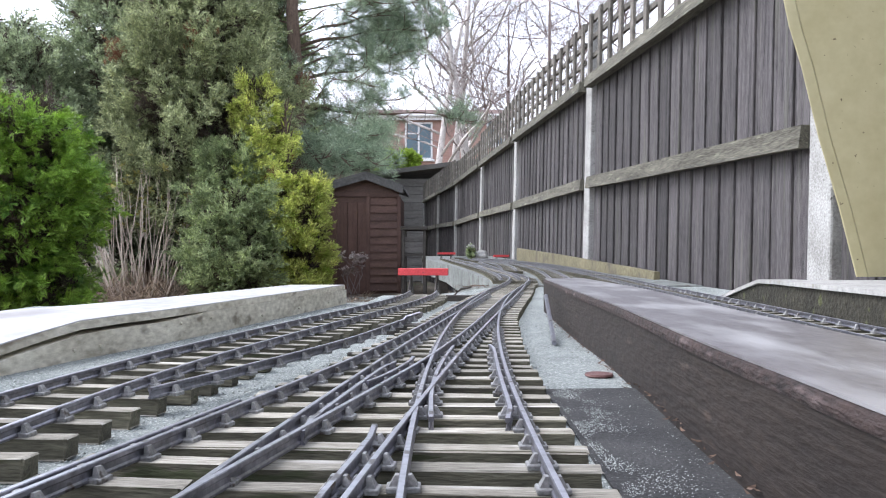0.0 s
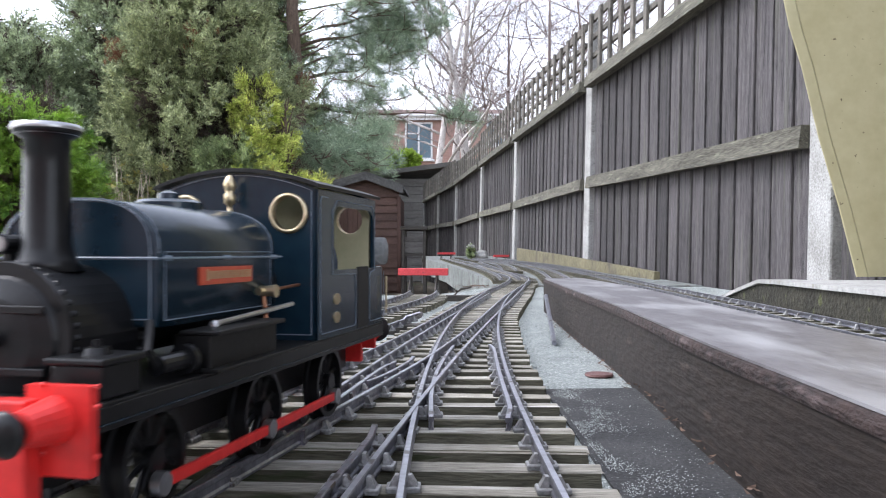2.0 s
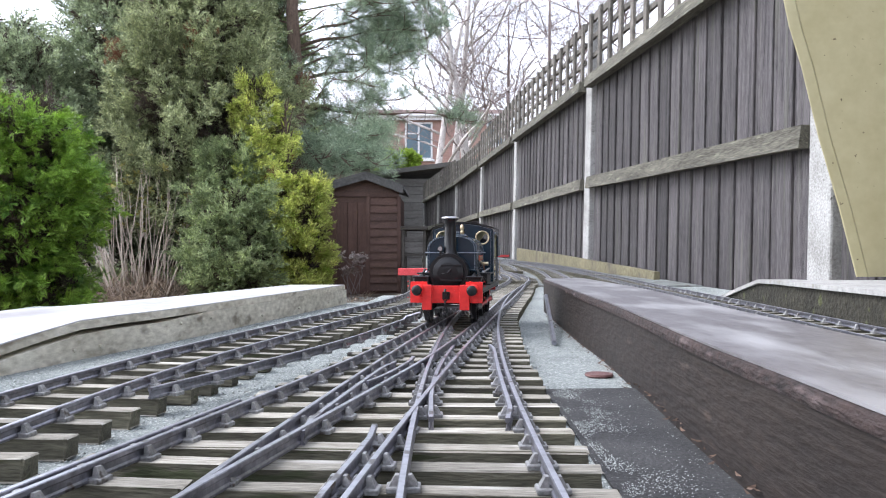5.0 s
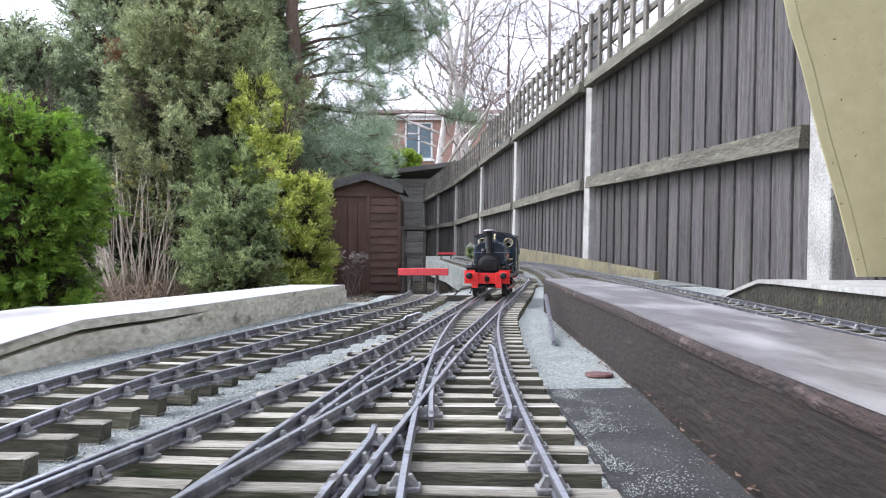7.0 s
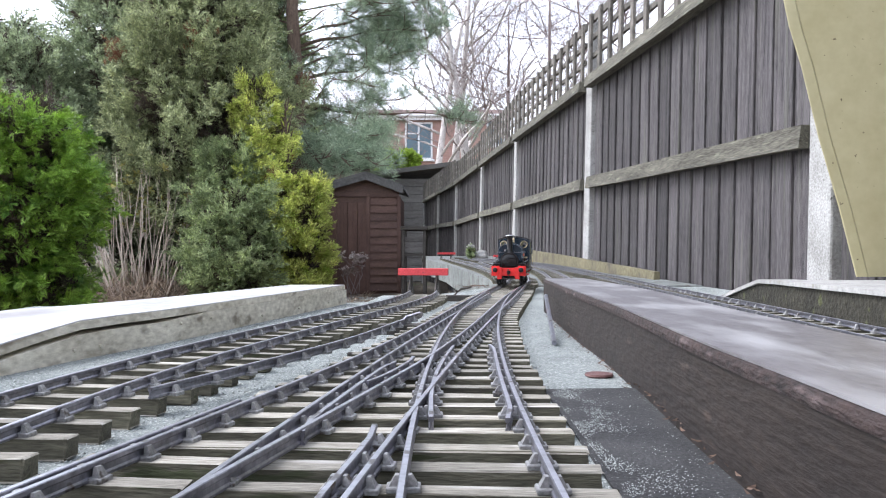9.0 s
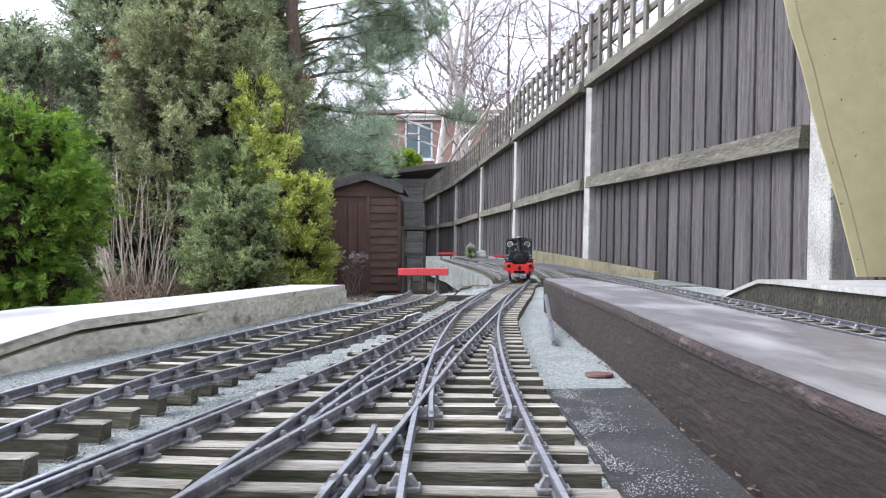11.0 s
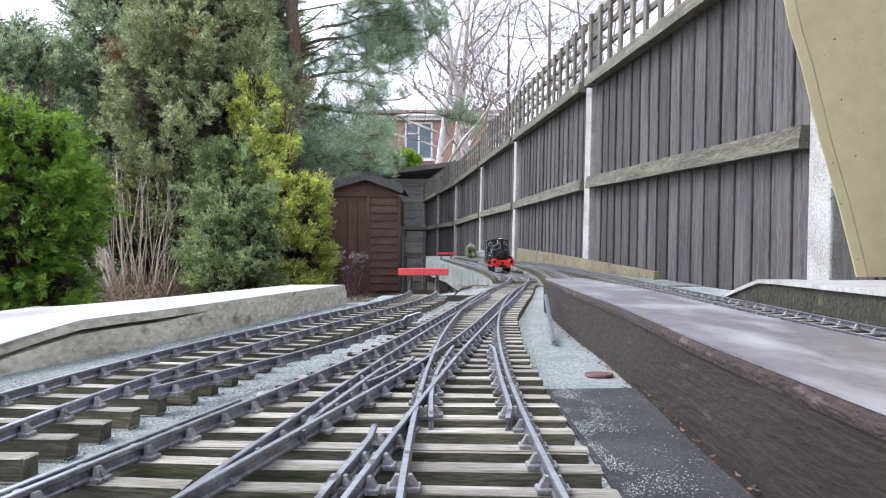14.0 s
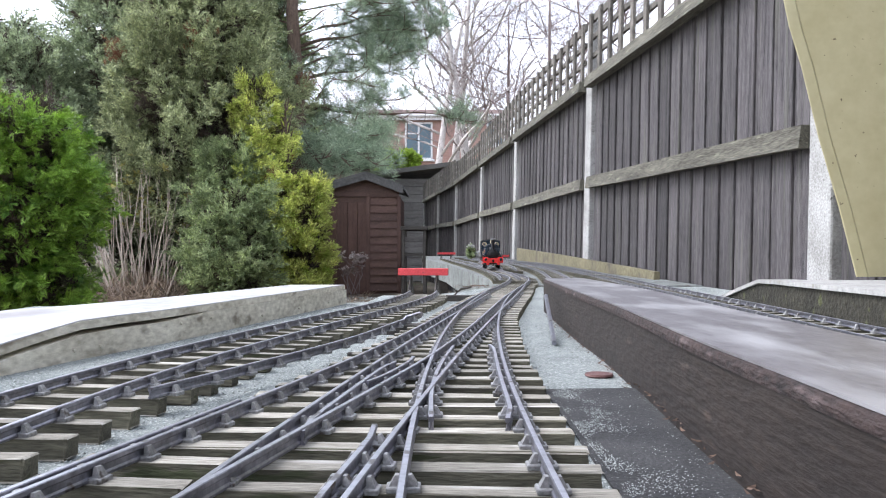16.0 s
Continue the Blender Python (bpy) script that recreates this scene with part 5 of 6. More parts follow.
XZ = Matrix(((1, 0, 0, 0), (0, 0, 1, 0), (0, 1, 0, 0), (0, 0, 0, 1)))
YZ = Matrix(((0, 0, 1, 0), (1, 0, 0, 0), (0, 1, 0, 0), (0, 0, 0, 1)))


def at(x, y, z, m):
    return Matrix.Translation((x, y, z)) @ m


WHEEL_R = 0.0145


def make_wheel(loco, x, y):
    R, sx = WHEEL_R, 1 if x > 0 else -1
    n = 32
    bm = bmesh.new()
    prof = [(R + 0.0016, -0.0030 * sx), (R + 0.0016, -0.0018 * sx), (R, -0.0014 * sx), (R - 0.0002, 0.0026 * sx), (R - 0.0022, 0.0026 * sx), (R - 0.0022, -0.0026 * sx)]
    rings = [[bm.verts.new((q, r * math.cos(2 * math.pi * k / n), r * math.sin(2 * math.pi * k / n))) for k in range(n)] for r, q in prof]
    for a, b in zip(rings, rings[1:] + rings[:1]):
        for k in range(n):
            bm.faces.new((a[k], a[(k + 1) % n], b[(k + 1) % n], b[k]))
    bmesh.ops.recalc_face_normals(bm, faces=bm.faces)
    wheel = part("wheel", bm, BLACK, loco, "black spoked driving wheel", m=pose(x, y, R))
    part("hub", cyl(bmesh.new(), (0.0005 * sx, 0, 0), 0.0035, 0.0035, 0.0055, "x", 14), BLACK, wheel)
    for k in range(10):
        a = 2 * math.pi * k / 10
        part("spoke", tube(bmesh.new(), [(0, 0.002 * math.cos(a), 0.002 * math.sin(a)), (0, (R - 0.002) * math.cos(a), (R - 0.002) * math.sin(a))], 0.00085, 5), BLACK, wheel)
    bm = box(bmesh.new(), (0.002 * sx, 0.0042, 0), (0.002, 0.0095, 0.0042), 0.0006)
    part("crank", bm, BLACK, wheel)
    return wheel


AXLES = (0.038, 0.102, 0.164)


def to_scale(v):
    z = PLATE + (v.z - 0.0405) * SX if v.z > 0.0405 else v.z * PLATE / 0.0405
    return Vector((v.x * SX, v.y * SX * 1.008, z))


def make_loco():
    L = thing("locomotive", 0, 0, RAIL_TOP, "model saddle tank steam locomotive, dark blue with red buffer beam", "model locomotive")
    W, PZ = 0.0395, 0.0405
    # frames and running plate
    bm = bmesh.new()
    box(bm, (0, LOCO_L / 2, PZ - 0.0008), (2 * W - 0.002, LOCO_L - 0.004, 0.0016), 0.0003)
    part("running_plate", bm, SOOT, L, "sooty black running plate")
    for sx in (-1, 1):
        part("valance", box(bmesh.new(), (sx * (W - 0.0012), LOCO_L / 2, PZ - 0.0040), (0.0014, LOCO_L - 0.006, 0.0062), 0.0003), BLACK, L)
        part("valance_line", box(bmesh.new(), (sx * (W - 0.0003), LOCO_L / 2, PZ - 0.0052), (0.0006, LOCO_L - 0.008, 0.0003)), BLUE, L, "pale lining stripe")
        part("main_frame", box(bmesh.new(), (sx * 0.0175, LOCO_L / 2, 0.027), (0.0014, LOCO_L - 0.012, 0.022), 0.0003), SOOT, L)
    part("ash_pan", box(bmesh.new(), (0, 0.135, 0.026), (0.032, 0.05, 0.022), 0.001), SOOT, L)
    # front beam with raised ends and dropped guards
    bm = bmesh.new()
    outer = [(-W, 0.0460), (-W + 0.0185, 0.0460), (-W + 0.0185, 0.0418), (W - 0.0185, 0.0418), (W - 0.0185, 0.0460), (W, 0.0460), (W, 0.0235), (0.0195, 0.0235), (-0.0195, 0.0235), (-W, 0.0235)]
    sheet(bm, outer, [], 0.003, at(0, 0, 0, XZ))
    part("front_beam", bm, RED, L, "bright red buffer beam")
    for sx in (-1, 1):
        part("guard_plate", box(bmesh.new(), (sx * 0.0205, -0.0030, 0.0295), (0.0105, 0.006, 0.0265), 0.0006), RED, L, "red guard plate")
        bm = bmesh.new()
        revolve(bm, [(0.0062, 0.0), (0.0055, 0.004), (0.0045, 0.011), (0.0043, 0.0125)], pose(sx * 0.0295, -0.0002, 0.0374, 90, 0, 0), 20)
        part("buffer_stock", bm, RED, L, "red buffer housing", smooth=False)
        bm = bmesh.new()
        revolve(bm, [(0.0028, 0.0), (0.0028, 0.004), (0.0052, 0.0052), (0.0056, 0.0060), (0.0048, 0.0070), (0.0028, 0.0077), (0.0003, 0.0082)], pose(sx * 0.0295, -0.0110, 0.0374, 90, 0, 0), 24)
        part("buffer_head", bm, BLACK, L, "black domed buffer head", smooth=True)
        for dz in (-0.006, 0.006, 0.011):
            for dx in (-0.0078, 0.0078):
                bm = bmesh.new()
                bmesh.ops.create_icosphere(bm, subdivisions=1, radius=0.0008)
                part("rivet", bm, RED, L, m=pose(sx * 0.034 + dx, -0.0004, 0.0352 + dz))
        # sand boxes behind the beam
        bm = box(bmesh.new(), (sx * 0.0290, 0.017, PZ + 0.0047), (0.0155, 0.017, 0.0094), 0.0008)
        box(bm, (sx * 0.0290, 0.017, PZ + 0.0102), (0.0180, 0.0195, 0.0020), 0.0006)
        cyl(bm, (sx * 0.0290, 0.017, PZ + 0.0120), 0.004, 0.0032, 0.0022, "z", 14)
        cyl(bm, (sx * 0.0290, 0.017, PZ + 0.0138), 0.0012, 0.0012, 0.0028, "z", 8)
        part("sand_box", bm, BLACK, L, "black lidded sandbox")
    bm = bmesh.new()
    for x in (-0.009, 0.009):
        for z in (0.027, 0.0365):
            bmesh.ops.create_icosphere(bm, subdivisions=1, radius=0.0007, matrix=pose(x, -0.0004, z))
    part("beam_rivets", bm, RED, L)
    bm = box(bmesh.new(), (0, -0.0018, 0.0315), (0.008, 0.0036, 0.008), 0.0005)
    tube(bm, [(0, -0.003, 0.0325), (0, -0.0085, 0.0352), (0, -0.0105, 0.0360), (0, -0.0088, 0.0382)], 0.0014, 8)
    part("coupling_hook", bm, SOOT, L, "black coupling hook")
    bm = bmesh.new()
    for k, z in enumerate((0.0290, 0.0225, 0.0160)):
        pts = [Vector((0.0018 * math.cos(a), 0, 0.0040 * math.sin(a))) for a in [2 * math.pi * j / 10 for j in range(11)]]
        turn = pose(0, -0.0085, z, 0, 0, 90 if k % 2 else 0)
        tube(bm, [turn @ p for p in pts], 0.0007, 5)
    part("coupling_chain", bm, SOOT, L, "hanging link coupling chain")
    for sx in (-1, 1):
        bm = tube(bmesh.new(), [(sx * 0.026, 0.001, 0.020), (sx * 0.028, -0.001, 0.010), (sx * 0.0285, -0.005, 0.0075), (sx * 0.030, -0.006, 0.0085)], 0.0011, 6)
        part("brake_pipe", bm, SOOT, L)
    # rear beam
    part("rear_beam", box(bmesh.new(), (0, LOCO_L - 0.0015, 0.034), (2 * W - 0.011, 0.003, 0.016), 0.0005), RED, L, "red rear beam")
    for sx in (-1, 1):
        part("guard_plate", box(bmesh.new(), (sx * 0.0215, LOCO_L - 0.003, 0.0235), (0.0105, 0.004, 0.010), 0.0006), RED, L, "red guard plate")
        bm = bmesh.new()
        revolve(bm, [(0.0060, 0.0), (0.0045, 0.009), (0.0030, 0.0092)], pose(sx * 0.0305, LOCO_L, 0.0352, -90, 0, 0), 20)
        part("rear_buffer", bm, RED, L, "red rear buffer housing")
        bm = bmesh.new()
        revolve(bm, [(0.0028, 0.0090), (0.0028, 0.0115), (0.0072, 0.0130), (0.006, 0.0150), (0.0003, 0.0158)], pose(sx * 0.0305, LOCO_L, 0.0352, -90, 0, 0), 20)
        part("rear_buffer_head", bm, BLACK, L, "black rear buffer head")
    # smokebox and boiler
    bm = bmesh.new()
    SZ, SR = 0.0552, 0.0204
    rot = pose(0, 0.016, SZ, -90, 0, 0)
    revolve(bm, [(SR + 0.0010, 0.0), (SR + 0.0012, 0.002), (SR, 0.0026), (SR, 0.033), (SR + 0.001, 0.0352), (SR + 0.001, 0.036)], rot, 40)
    part("smokebox", bm, BLACK, L, "black riveted smokebox", smooth=False)
    part("smokebox_saddle", box(bmesh.new(), (0, 0.034, 0.0445), (0.030, 0.032, 0.012), 0.001), SOOT, L)
    bm = bmesh.new()
    revolve(bm, [(SR - 0.0025, 0.0), (SR - 0.0035, 0.0016), (SR - 0.009, 0.0034), (0.006, 0.0042), (0.0003, 0.0044)], pose(0, 0.0162, SZ, 90, 0, 0), 36)
    for z in (SZ - 0.0085, SZ + 0.0085):
        box(bm, (0.004, 0.0125, z), (0.024, 0.0012, 0.0022), 0.0003)
    cyl(bm, (0, 0.0105, SZ), 0.0026, 0.0026, 0.004, "y", 14)
    tube(bm, [(0, 0.0095, SZ), (-0.006, 0.009, SZ - 0.001)], 0.0008, 6)
    tube(bm, [(0, 0.0085, SZ), (0.004, 0.0085, SZ + 0.0045)], 0.0008, 6)
    part("smokebox_door", bm, BLACK, L, "black domed smokebox door with hinge straps")
    for y in (0.0195, 0.0495):
        bm = bmesh.new()
        for k in range(26):
            a = math.pi * (-0.15 + 1.3 * k / 25)
            bmesh.ops.create_icosphere(bm, subdivisions=2, radius=0.0010, matrix=pose((SR + 0.0005) * math.cos(a), y, SZ + (SR + 0.0004) * math.sin(a)))
        part("rivet_row", bm, BLACK, L)
    part("boiler", cyl(bmesh.new(), (0, 0.100, 0.0635), 0.0195, 0.0195, 0.106, "y", 32), SOOT, L)
    bm = bmesh.new()
    revolve(bm, [(0.0105, 0.0), (0.0082, 0.0035), (0.0070, 0.0075), (0.0064, 0.032), (0.0066, 0.0395), (0.0092, 0.0410), (0.0100, 0.0420), (0.0094, 0.0435), (0.0062, 0.0437), (0.0060, 0.038)], pose(0, 0.033, SZ + SR - 0.002), 28)
    part("chimney", bm, BLACK, L, "black chimney with flared cap", smooth=True)
    bm = bmesh.new()
    revolve(bm, [(0.0088, 0.0405), (0.0101, 0.0421), (0.0095, 0.0437), (0.0065, 0.0441)], pose(0, 0.033, SZ + SR - 0.0018), 28)
    part("chimney_cap", bm, STEEL, L, "bright chimney cap rim", smooth=True)
    bm = cyl(bmesh.new(), (-0.0105, 0.029, SZ + SR + 0.0062), 0.0030, 0.0030, 0.006, "y", 18)
    box(bm, (-0.0105, 0.030, SZ + SR + 0.0000), (0.0026, 0.003, 0.008))
    cyl(bm, (-0.0105, 0.030, SZ + SR + 0.0098), 0.0012, 0.0008, 0.0022, "z", 10)
    part("headlamp", bm, BLACK, L, "black headlamp beside the chimney")
    part("lens", cyl(bmesh.new(), (-0.0105, 0.0257, SZ + SR + 0.0062), 0.0024, 0.0024, 0.001, "y", 18), STEEL, L, "silvered lamp lens")
    # saddle tank
    T0, T1, HW = 0.046, 0.131, 0.0285
    pts = arch(HW, 0.0560, 0.0790, 0.0965, 18, 2.5)
    bm = bmesh.new()
    sheet(bm, pts, [], T1 - T0, at(0, T0, 0, XZ))
    es = [e for e in bm.edges if abs(e.verts[0].co.y - e.verts[1].co.y) < 1e-6 and e.calc_face_angle(0) > 1.2]
    bmesh.ops.bevel(bm, geom=es, offset=0.0012, segments=2, affect="EDGES", profile=0.5)
    tank = part("saddle_tank", bm, BLUE, L, "dark blue saddle tank with pale lining")
    for p in tank.data.polygons:
        p.use_smooth = abs(p.normal.y) < 0.5
    bm = bmesh.new()
    for y in (T0 + 0.0012, T1 - 0.0035):
        line_loop(bm, [(x * 1.004, y, z + (0.0001 if z > 0.08 else 0)) for x, z in pts[1:-1]], 0.00025, False)
    for sx in (-1, 1):
        x = sx * (HW + 0.0002)
        line_loop(bm, [(x, T0 + 0.004, 0.0580), (x, T1 - 0.005, 0.0580), (x, T1 - 0.005, 0.0795), (x, T0 + 0.004, 0.0795)], 0.00025)
    inner = [(x * 0.92, T0 - 0.0003, 0.0585 + (z - 0.0560) * 0.925) for x, z in pts]
    line_loop(bm, inner, 0.00025)
    part("tank_lining", bm, LINING, L, "thin pale lining")
    bm = bmesh.new()
    for sx in (-1, 1):
        tube(bm, [(sx * (HW + 0.0022), T0 - 0.001, 0.0775), (sx * (HW + 0.0022), T1 + 0.001, 0.0775)], 0.0004, 6)
        for y in (T0 + 0.004, 0.088, T1 - 0.004):
            tube(bm, [(sx * (HW - 0.001), y, 0.0775), (sx * (HW + 0.0024), y, 0.0775)], 0.0009, 6)
    tube(bm, [(-HW - 0.002, T0 - 0.0025, 0.0775), (HW + 0.002, T0 - 0.0025, 0.0775)], 0.0005, 6)
    part("handrail", bm, LINING, L, "thin dull steel handrail")
    bm = bmesh.new()
    revolve(bm, [(0.0125, 0.0), (0.0125, 0.0025), (0.0105, 0.0036), (0.004, 0.0042), (0.0038, 0.0062), (0.0012, 0.0072), (0.0003, 0.0074)], pose(0, 0.098, 0.0955), 28)
    part("tank_filler", bm, BLUE, L, "round blue tank filler lid")
    for sx in (-1, 1):
        part("nameplate", box(bmesh.new(), (sx * (HW + 0.0006), 0.0890, 0.0712), (0.0012, 0.038, 0.0062), 0.0003), mat("orange_red_plate", (0.52, 0.075, 0.035), (0.62, 0.11, 0.05), 60, 0.4, 0.0, vary=0), L, "orange red nameplate")
        bm = bmesh.new()
        rr = random.Random(3)
        y = 0.0735
        while y < 0.1040:
            w = rr.uniform(0.0016, 0.0028)
            box(bm, (sx * (HW + 0.0013), y + w / 2, 0.0715), (0.0003, w * 0.75, 0.0028 if y > 0.075 else 0.0040))
            y += w + 0.0004
        part("plate_lettering", bm, BRASS, L, "worn brass lettering bars")
        # injector steam valve and pipework
        bm = cyl(bmesh.new(), (sx * (HW + 0.0015), 0.117, 0.0640), 0.0021, 0.0021, 0.009, "x", 14)
        tube(bm, [(sx * (HW + 0.0015), 0.112, 0.0640), (sx * (HW + 0.0015), 0.125, 0.0645)], 0.0016, 8)
        cyl(bm, (sx * (HW + 0.0065), 0.117, 0.0640), 0.0026, 0.0026, 0.0012, "x", 14)
        part("steam_valve", bm, BRASS, L, "brass steam valve")
        bm = tube(bmesh.new(), [(sx * (HW + 0.0015), 0.121, 0.0640), (sx * (HW + 0.0015), 0.152, 0.0650)], 0.0007, 6)
        tube(bm, [(sx * (HW + 0.0015), 0.117, 0.0620), (sx * (HW + 0.003), 0.117, 0.050), (sx * (HW + 0.001), 0.117, PZ)], 0.0009, 6)
        part("copper_pipe", bm, mat("copper", (0.35, 0.16, 0.09), (0.5, 0.25, 0.15), 80, 0.4, 0.0, 0.9, vary=0), L, "dull copper pipe")
        bm = tube(bmesh.new(), [(sx * (HW + 0.005), 0.072, 0.0550), (sx * (HW + 0.007), 0.132, 0.0580)], 0.0010, 8)
        bmesh.ops.create_icosphere(bm, subdivisions=2, radius=0.0020, matrix=pose(sx * (HW + 0.005), 0.072, 0.0545))
        part("reversing_rod", bm, STEEL, L, "bright steel rod")
        # tool box on the plate
        part("tool_box", box(bmesh.new(), (sx * 0.0325, 0.084, PZ + 0.0062), (0.0135, 0.050, 0.0120), 0.0006), SOOT, L, "black toolbox on the running plate")
        part("tool_box_lid", box(bmesh.new(), (sx * 0.0355, 0.084, PZ + 0.0128), (0.0145, 0.0515, 0.0016), 0.0005), SOOT, L)
        part("tool_box_base", box(bmesh.new(), (sx * 0.0355, 0.084, PZ + 0.0008), (0.0155, 0.0535, 0.0014), 0.0003), SOOT, L)
        # pump and pipework beneath the tank
        bm = cyl(bmesh.new(), (sx * 0.034, 0.046, PZ + 0.0052), 0.0030, 0.0030, 0.018, "y", 14)
        cyl(bm, (sx * 0.034, 0.053, PZ + 0.0052), 0.0048, 0.0048, 0.003, "y", 14)
        tube(bm, [(sx * 0.034, 0.038, PZ + 0.005), (sx * 0.033, 0.034, PZ + 0.010), (sx * 0.030, 0.040, PZ + 0.018)], 0.0014, 8)
        part("feed_pump", bm, BLACK, L, "black feed pump")
    # cab
    C0, C1, CW, CT = 0.1525, 0.2345, 0.0380, 0.1070
    top = [(CW * (1 - 2 * k / 16), CT + 0.0075 * (1 - (1 - 2 * k / 16) ** 2)) for k in range(17)]
    front = [(CW, PZ)] + top + [(-CW, PZ)]
    for y, lab in ((C0, "blue cab front with round windows"), (C1 - 0.0014, "blue cab back with round windows")):
        bm = bmesh.new()
        sheet(bm, front, [ring_pts(0.0250, 0.0965, 0.0074), ring_pts(-0.0250, 0.0965, 0.0074)], 0.0014, at(0, y, 0, XZ))
        part("cab_front" if y == C0 else "cab_back", bm, BLUE, L, lab)
        for sx in (-1, 1):
            bm = bmesh.new()
            n = 28
            prof = [(0.0072, -0.0010), (0.0077, -0.0016), (0.0090, -0.0012), (0.0092, 0.0024), (0.0072, 0.0024)]
            rings = [[bm.verts.new((sx * 0.0250 + r * math.cos(2 * math.pi * k / n), y + q, 0.0965 + r * math.sin(2 * math.pi * k / n))) for k in range(n)] for r, q in prof]
            for a, b in zip(rings, rings[1:] + rings[:1]):
                for k in range(n):
                    bm.faces.new((a[k], a[(k + 1) % n], b[(k + 1) % n], b[k]))
            bmesh.ops.recalc_face_normals(bm, faces=bm.faces)
            part("window_ring", bm, BRASS, L, "polished brass window ring", smooth=True)
    bm = bmesh.new()
    line_loop(bm, [(x * 0.94, C0 - 0.0003, 0.0430 + (z - PZ) * 0.955) for x, z in front], 0.00025)
    part("cab_lining", bm, LINING, L, "thin pale lining")
    for sx in (-1, 1):
        # side sheet with a deep open window and a door opening painted as shade
        o = [(C0, PZ), (C1, PZ), (C1, CT), (C0, CT)]
        wy0, wy1, wz0, wz1, rad = C0 + 0.0200, C1 - 0.0030, 0.0710, 0.1010, 0.007
        win = [(wy0, wz0), (wy1, wz0)]
        for k in range(7):
            a = math.pi / 2 * k / 6
            win.append((wy1 - rad + rad * math.cos(a), wz1 - rad + rad * math.sin(a)))
        for k in range(7):
            a = math.pi / 2 + math.pi / 2 * k / 6
            win.append((wy0 + rad + rad * math.cos(a), wz1 - rad + rad * math.sin(a)))
        bm = bmesh.new()
        sheet(bm, o, [win], 0.0014, at(sx * CW - 0.0007, 0, 0, YZ))
        part("cab_side", bm, BLUE, L, "blue cab side with open window")
        # flat dark plate in place of the shaded door recess
        bm = bmesh.new()
        box(bm, (sx * (CW + 0.0004), 0.2140, 0.0565), (0.0012, 0.0170, 0.0310), 0.0003)
        part("doorway", bm, SOOT, L, "flat dark plate painting the shaded cab door recess")
        x = sx * (CW + 0.0009)
        bm = bmesh.new()
        line_loop(bm, [(x, C0 + 0.0025, 0.0445), (x, C0 + 0.0040, 0.0430), (x, 0.2010, 0.0430), (x, 0.2025, 0.0445), (x, 0.2025, 0.0670), (x, 0.2010, 0.0685), (x, C0 + 0.0175, 0.0690), (x, C0 + 0.0175, 0.0985), (x, C0 + 0.0240, 0.1035), (x, C1 - 0.0065, 0.1035), (x, C1 - 0.0015, 0.0990), (x, C1 - 0.0015, 0.0700), (x, 0.2260, 0.0685), (x, 0.2245, 0.0660), (x, 0.2245, 0.0445), (x, 0.2260, 0.0430), (x, 0.2485, 0.0430), (x, 0.2495, 0.0445), (x, 0.2495, 0.0690)], 0.00025, False)
        line_loop(bm, [(x, C0 + 0.0025, 0.0445), (x, C0 + 0.0025, 0.1020), (x, C0 + 0.004, 0.1040), (x, C0 + 0.012, 0.1040)], 0.00025, False)
        part("cab_lining", bm, LINING, L, "thin pale lining")
        for z in (0.0575, 0.0490):
            part("brass_plate", extrude_poly(bmesh.new(), [(0.0040 * math.cos(k * 0.2618), 0.0027 * math.sin(k * 0.2618)) for k in range(24)], 0, 0.0007, at(sx * CW + (0.0006 if sx > 0 else -0.0013), C0 + 0.0230, z, YZ)), BRASS, L, "small oval brass works plate")
        part("handrail", tube(bmesh.new(), [(sx * (CW + 0.0022), 0.2500, 0.0455), (sx * (CW + 0.0022), 0.2500, 0.0660)], 0.0006, 6), BRASS, L, "brass cab handrail")
        bm = sheet(bmesh.new(), [(C0 + 0.003, PZ + 0.001), (C1 - 0.003, PZ + 0.001), (C1 - 0.003, CT - 0.001), (C0 + 0.003, CT - 0.001)], [[(a, b) for a, b in win]], 0.0005, at(sx * (CW - 0.0016), 0, 0, YZ))
        part("cab_lining_panel", bm, CREAM, L, "cream painted cab inside")
    bm = sheet(bmesh.new(), [(x * 0.95, z * 0.995) for x, z in front], [ring_pts(0.0250, 0.0965, 0.0074), ring_pts(-0.0250, 0.0965, 0.0074)], 0.0006, at(0, C1 - 0.0030, 0, XZ))
    part("cab_back_lining", bm, CREAM, L, "cream painted inside of the cab back")
    bm = bmesh.new()
    rpts = [(x * 1.05, z + 0.0006) for x, z in top] + [(x * 1.05, z + 0.0022) for x, z in top[::-1]]
    sheet(bm, rpts, [], C1 - C0 + 0.008, at(0, C0 - 0.003, 0, XZ))
    part("cab_roof", bm, SOOT, L, "black arched cab roof")
    part("cab_floor", box(bmesh.new(), (0, (C0 + C1) / 2, PZ + 0.012), (2 * CW - 0.006, C1 - C0 - 0.008, 0.020)), SOOT, L)
    # bunker and rolled sheet behind the cab
    bm = box(bmesh.new(), (0, C1 + 0.0085, 0.0560), (2 * CW, 0.0150, 0.0310), 0.0012)
    part("bunker", bm, BLUE, L, "blue coal bunker")
    bm = bmesh.new()
    tube(bm, [(-CW + 0.001, C1 + 0.0095, 0.0795), (-0.015, C1 + 0.010, 0.0805), (0.012, C1 + 0.0098, 0.0795), (CW + 0.003, C1 + 0.0100, 0.0800)], [0.0085, 0.0090, 0.0085, 0.0075], 18)
    part("rolled_sheet", bm, GREY_CLOTH, L, "rolled grey cloth sheet", smooth=True)
    # whistle and safety valve
    bm = bmesh.new()
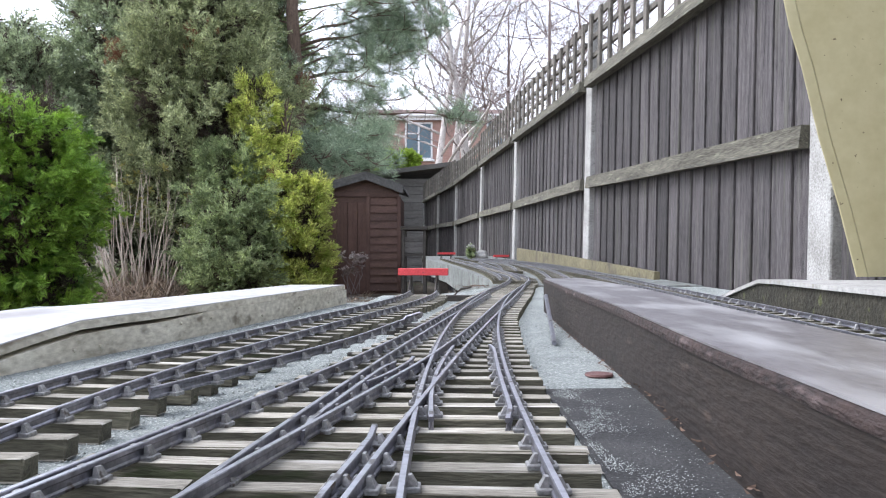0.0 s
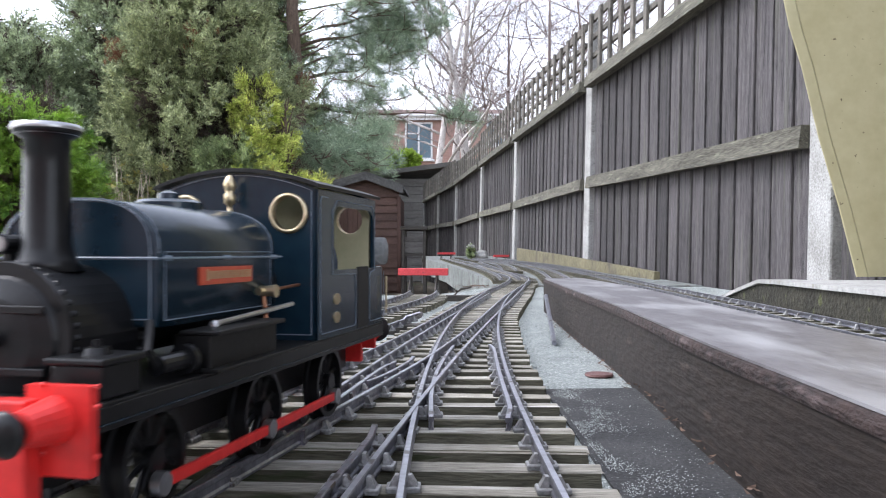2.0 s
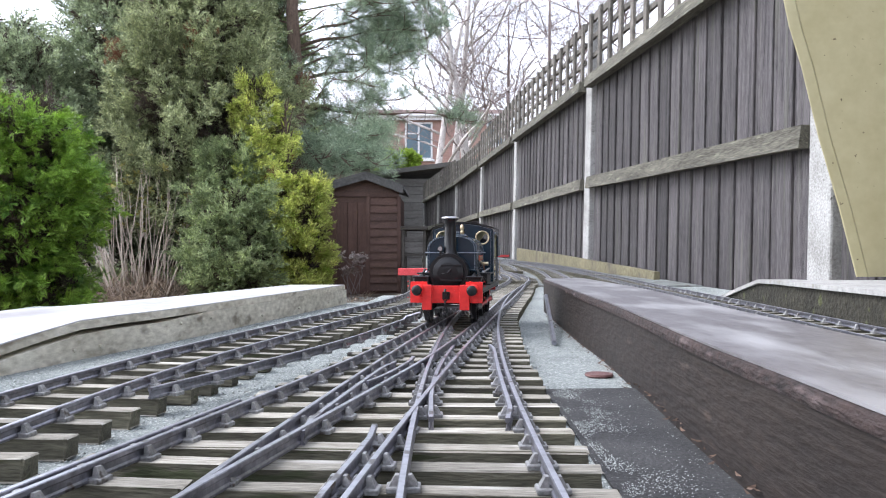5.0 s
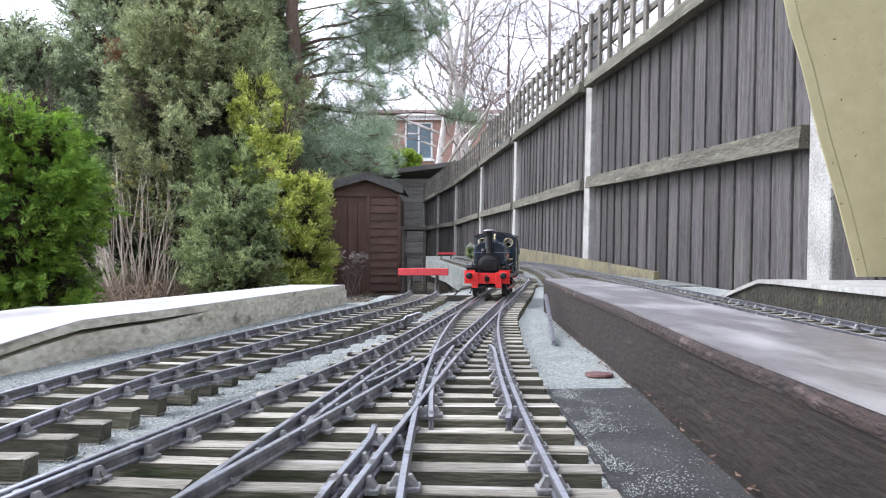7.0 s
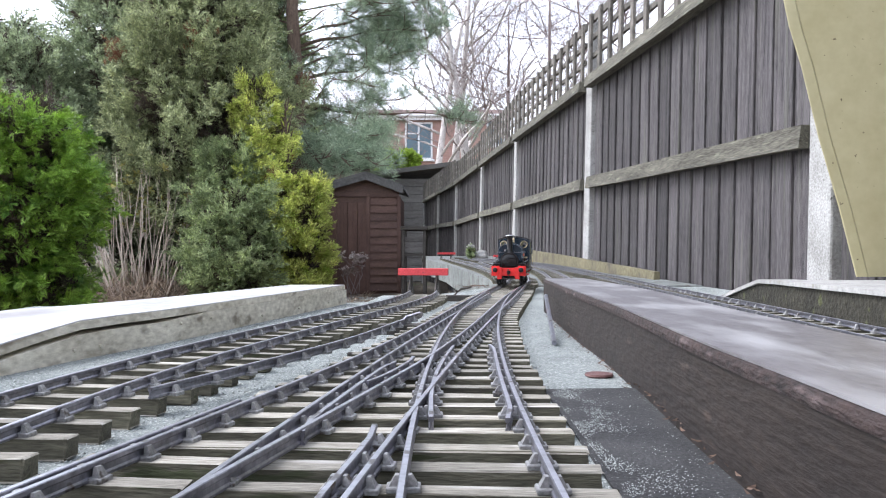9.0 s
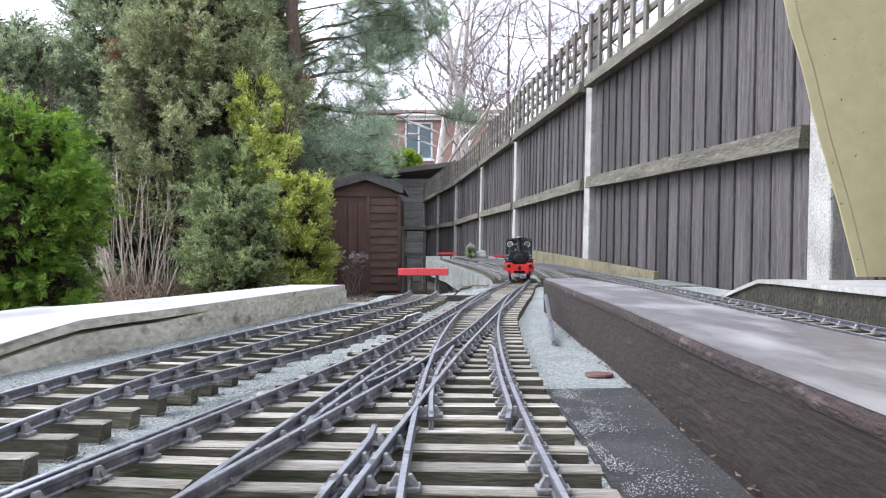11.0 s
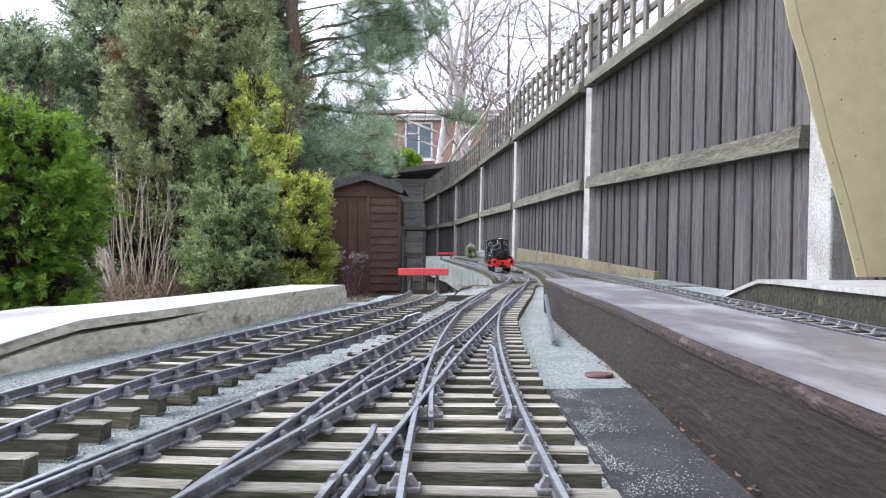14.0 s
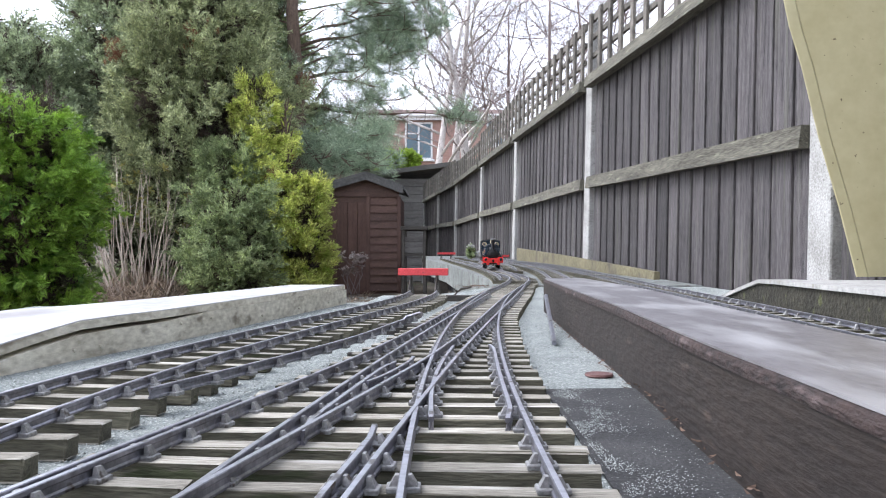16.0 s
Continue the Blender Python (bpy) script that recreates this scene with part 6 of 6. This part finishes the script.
    revolve(bm, [(0.0022, 0.0), (0.0022, 0.004), (0.0012, 0.005), (0.0012, 0.0075), (0.0026, 0.0085), (0.0026, 0.0120), (0.0018, 0.0130), (0.0024, 0.0145), (0.0030, 0.0165), (0.0022, 0.0185), (0.0014, 0.0200), (0.0002, 0.0210)], pose(0.0, 0.146, 0.0925), 16)
    part("safety_valve", bm, BRASS, L, "polished brass safety valve", smooth=True)
    # driver figure: plain shape
    bm = bmesh.new()
    revolve(bm, [(0.0002, 0.0), (0.0085, 0.001), (0.0090, 0.012), (0.0075, 0.019), (0.0030, 0.0215), (0.0042, 0.0245), (0.0048, 0.028), (0.0038, 0.032), (0.0002, 0.034)], pose(0.022, C0 + 0.044, 0.0626), 16)
    part("driver_figure", bm, mat("blue_overalls", (0.03, 0.042, 0.065), (0.07, 0.09, 0.125), 60, 0.9, 0.0, vary=0), L, "plain blue model figure in the cab", smooth=True)
    for ob in L.children:
        o = ob.matrix_basis.translation.copy()
        for v in ob.data.vertices:
            v.co = to_scale(v.co + o) - to_scale(o)
        ob.matrix_basis.translation = to_scale(o)
    # wheels and rods, to the track's gauge
    for y in AXLES:
        part("axle", cyl(bmesh.new(), (0, y, WHEEL_R), 0.002, 0.002, 0.043, "x", 10), STEEL, L)
        for x in (-0.0225, 0.0225):
            WHEELS.append((make_wheel(L, x, y), x, y))
    for sx in (-1, 1):
        bm = box(bmesh.new(), (0, (AXLES[0] + AXLES[2]) / 2, 0), (0.0018, AXLES[2] - AXLES[0], 0.0032), 0.0004)
        rod = part("coupling_rod", bm, RED, L, "red coupling rod with steel bosses")
        for y in AXLES:
            part("rod_boss", cyl(bmesh.new(), (0, y, 0), 0.0031, 0.0031, 0.0030, "x", 16), STEEL, rod, "worn steel boss")
        RODS.append((rod, sx * 0.0285))
    return L


WHEELS, RODS = [], []
LOCO = make_loco()


# ---- movement: the engine backs away along the main line ----
FRONT_Y = spline_line([(0.0, -0.148), (0.5, -0.064), (0.8, -0.015), (1.1, 0.045), (1.5, 0.116), (2.0, 0.1730), (2.5, 0.250), (3.0, 0.331), (3.5, 0.420), (4.0, 0.516), (4.5, 0.618), (5.5, 0.840), (6.5, 1.062), (7.0, 1.168), (7.5, 1.268), (8.0, 1.363),
                       (8.5, 1.457), (9.0, 1.548), (10.2, 1.742), (11.5, 1.935), (12.0, 2.008), (12.5, 2.082), (13.0, 2.175), (13.5, 2.255), (14.0, 2.335), (14.5, 2.415), (15.0, 2.495), (15.5, 2.57), (16.0, 2.637)])


def motions():
    rows, s, last = [], 0.0, None
    wheel_rows = {k: [] for k in range(len(WHEELS))}
    rod_rows = {k: [] for k in range(len(RODS))}
    n = 240
    for i in range(n + 1):
        t = 16.0 * i / n
        y = FRONT_Y(t)
        p = Vector((LINE_MAIN(y + 0.045), y + 0.045, rise(y + 0.045)))
        q = Vector((LINE_MAIN(y + 0.14), y + 0.14, rise(y + 0.14)))
        d = (q - p).normalized()
        o = p - d * 0.045
        rz = math.degrees(math.atan2(-d.x, d.y))
        rx = math.degrees(math.asin(d.z))
        rows.append((t, pose(o.x, o.y, o.z + RAIL_TOP - 0.0010 * min(1.0, max(0.0, (0.6 - y) / 0.5)), rx, 0, rz)))
        if last is not None:
            s += (o - last).length
        last = o
        a = -s / WHEEL_R
        for k, (w, x, wy) in enumerate(WHEELS):
            wheel_rows[k].append((t, pose(x, wy, WHEEL_R, math.degrees(a) + (90 if x > 0 else 0))))
        for k, (rod, x) in enumerate(RODS):
            b = a + (math.pi / 2 if x > 0 else 0)
            rod_rows[k].append((t, pose(x, 0.0062 * math.cos(b), WHEEL_R + 0.0062 * math.sin(b))))
    walk(LOCO, rows)
    for k, (w, x, wy) in enumerate(WHEELS):
        walk(w, wheel_rows[k])
    for k, (rod, x) in enumerate(RODS):
        walk(rod, rod_rows[k])


motions()
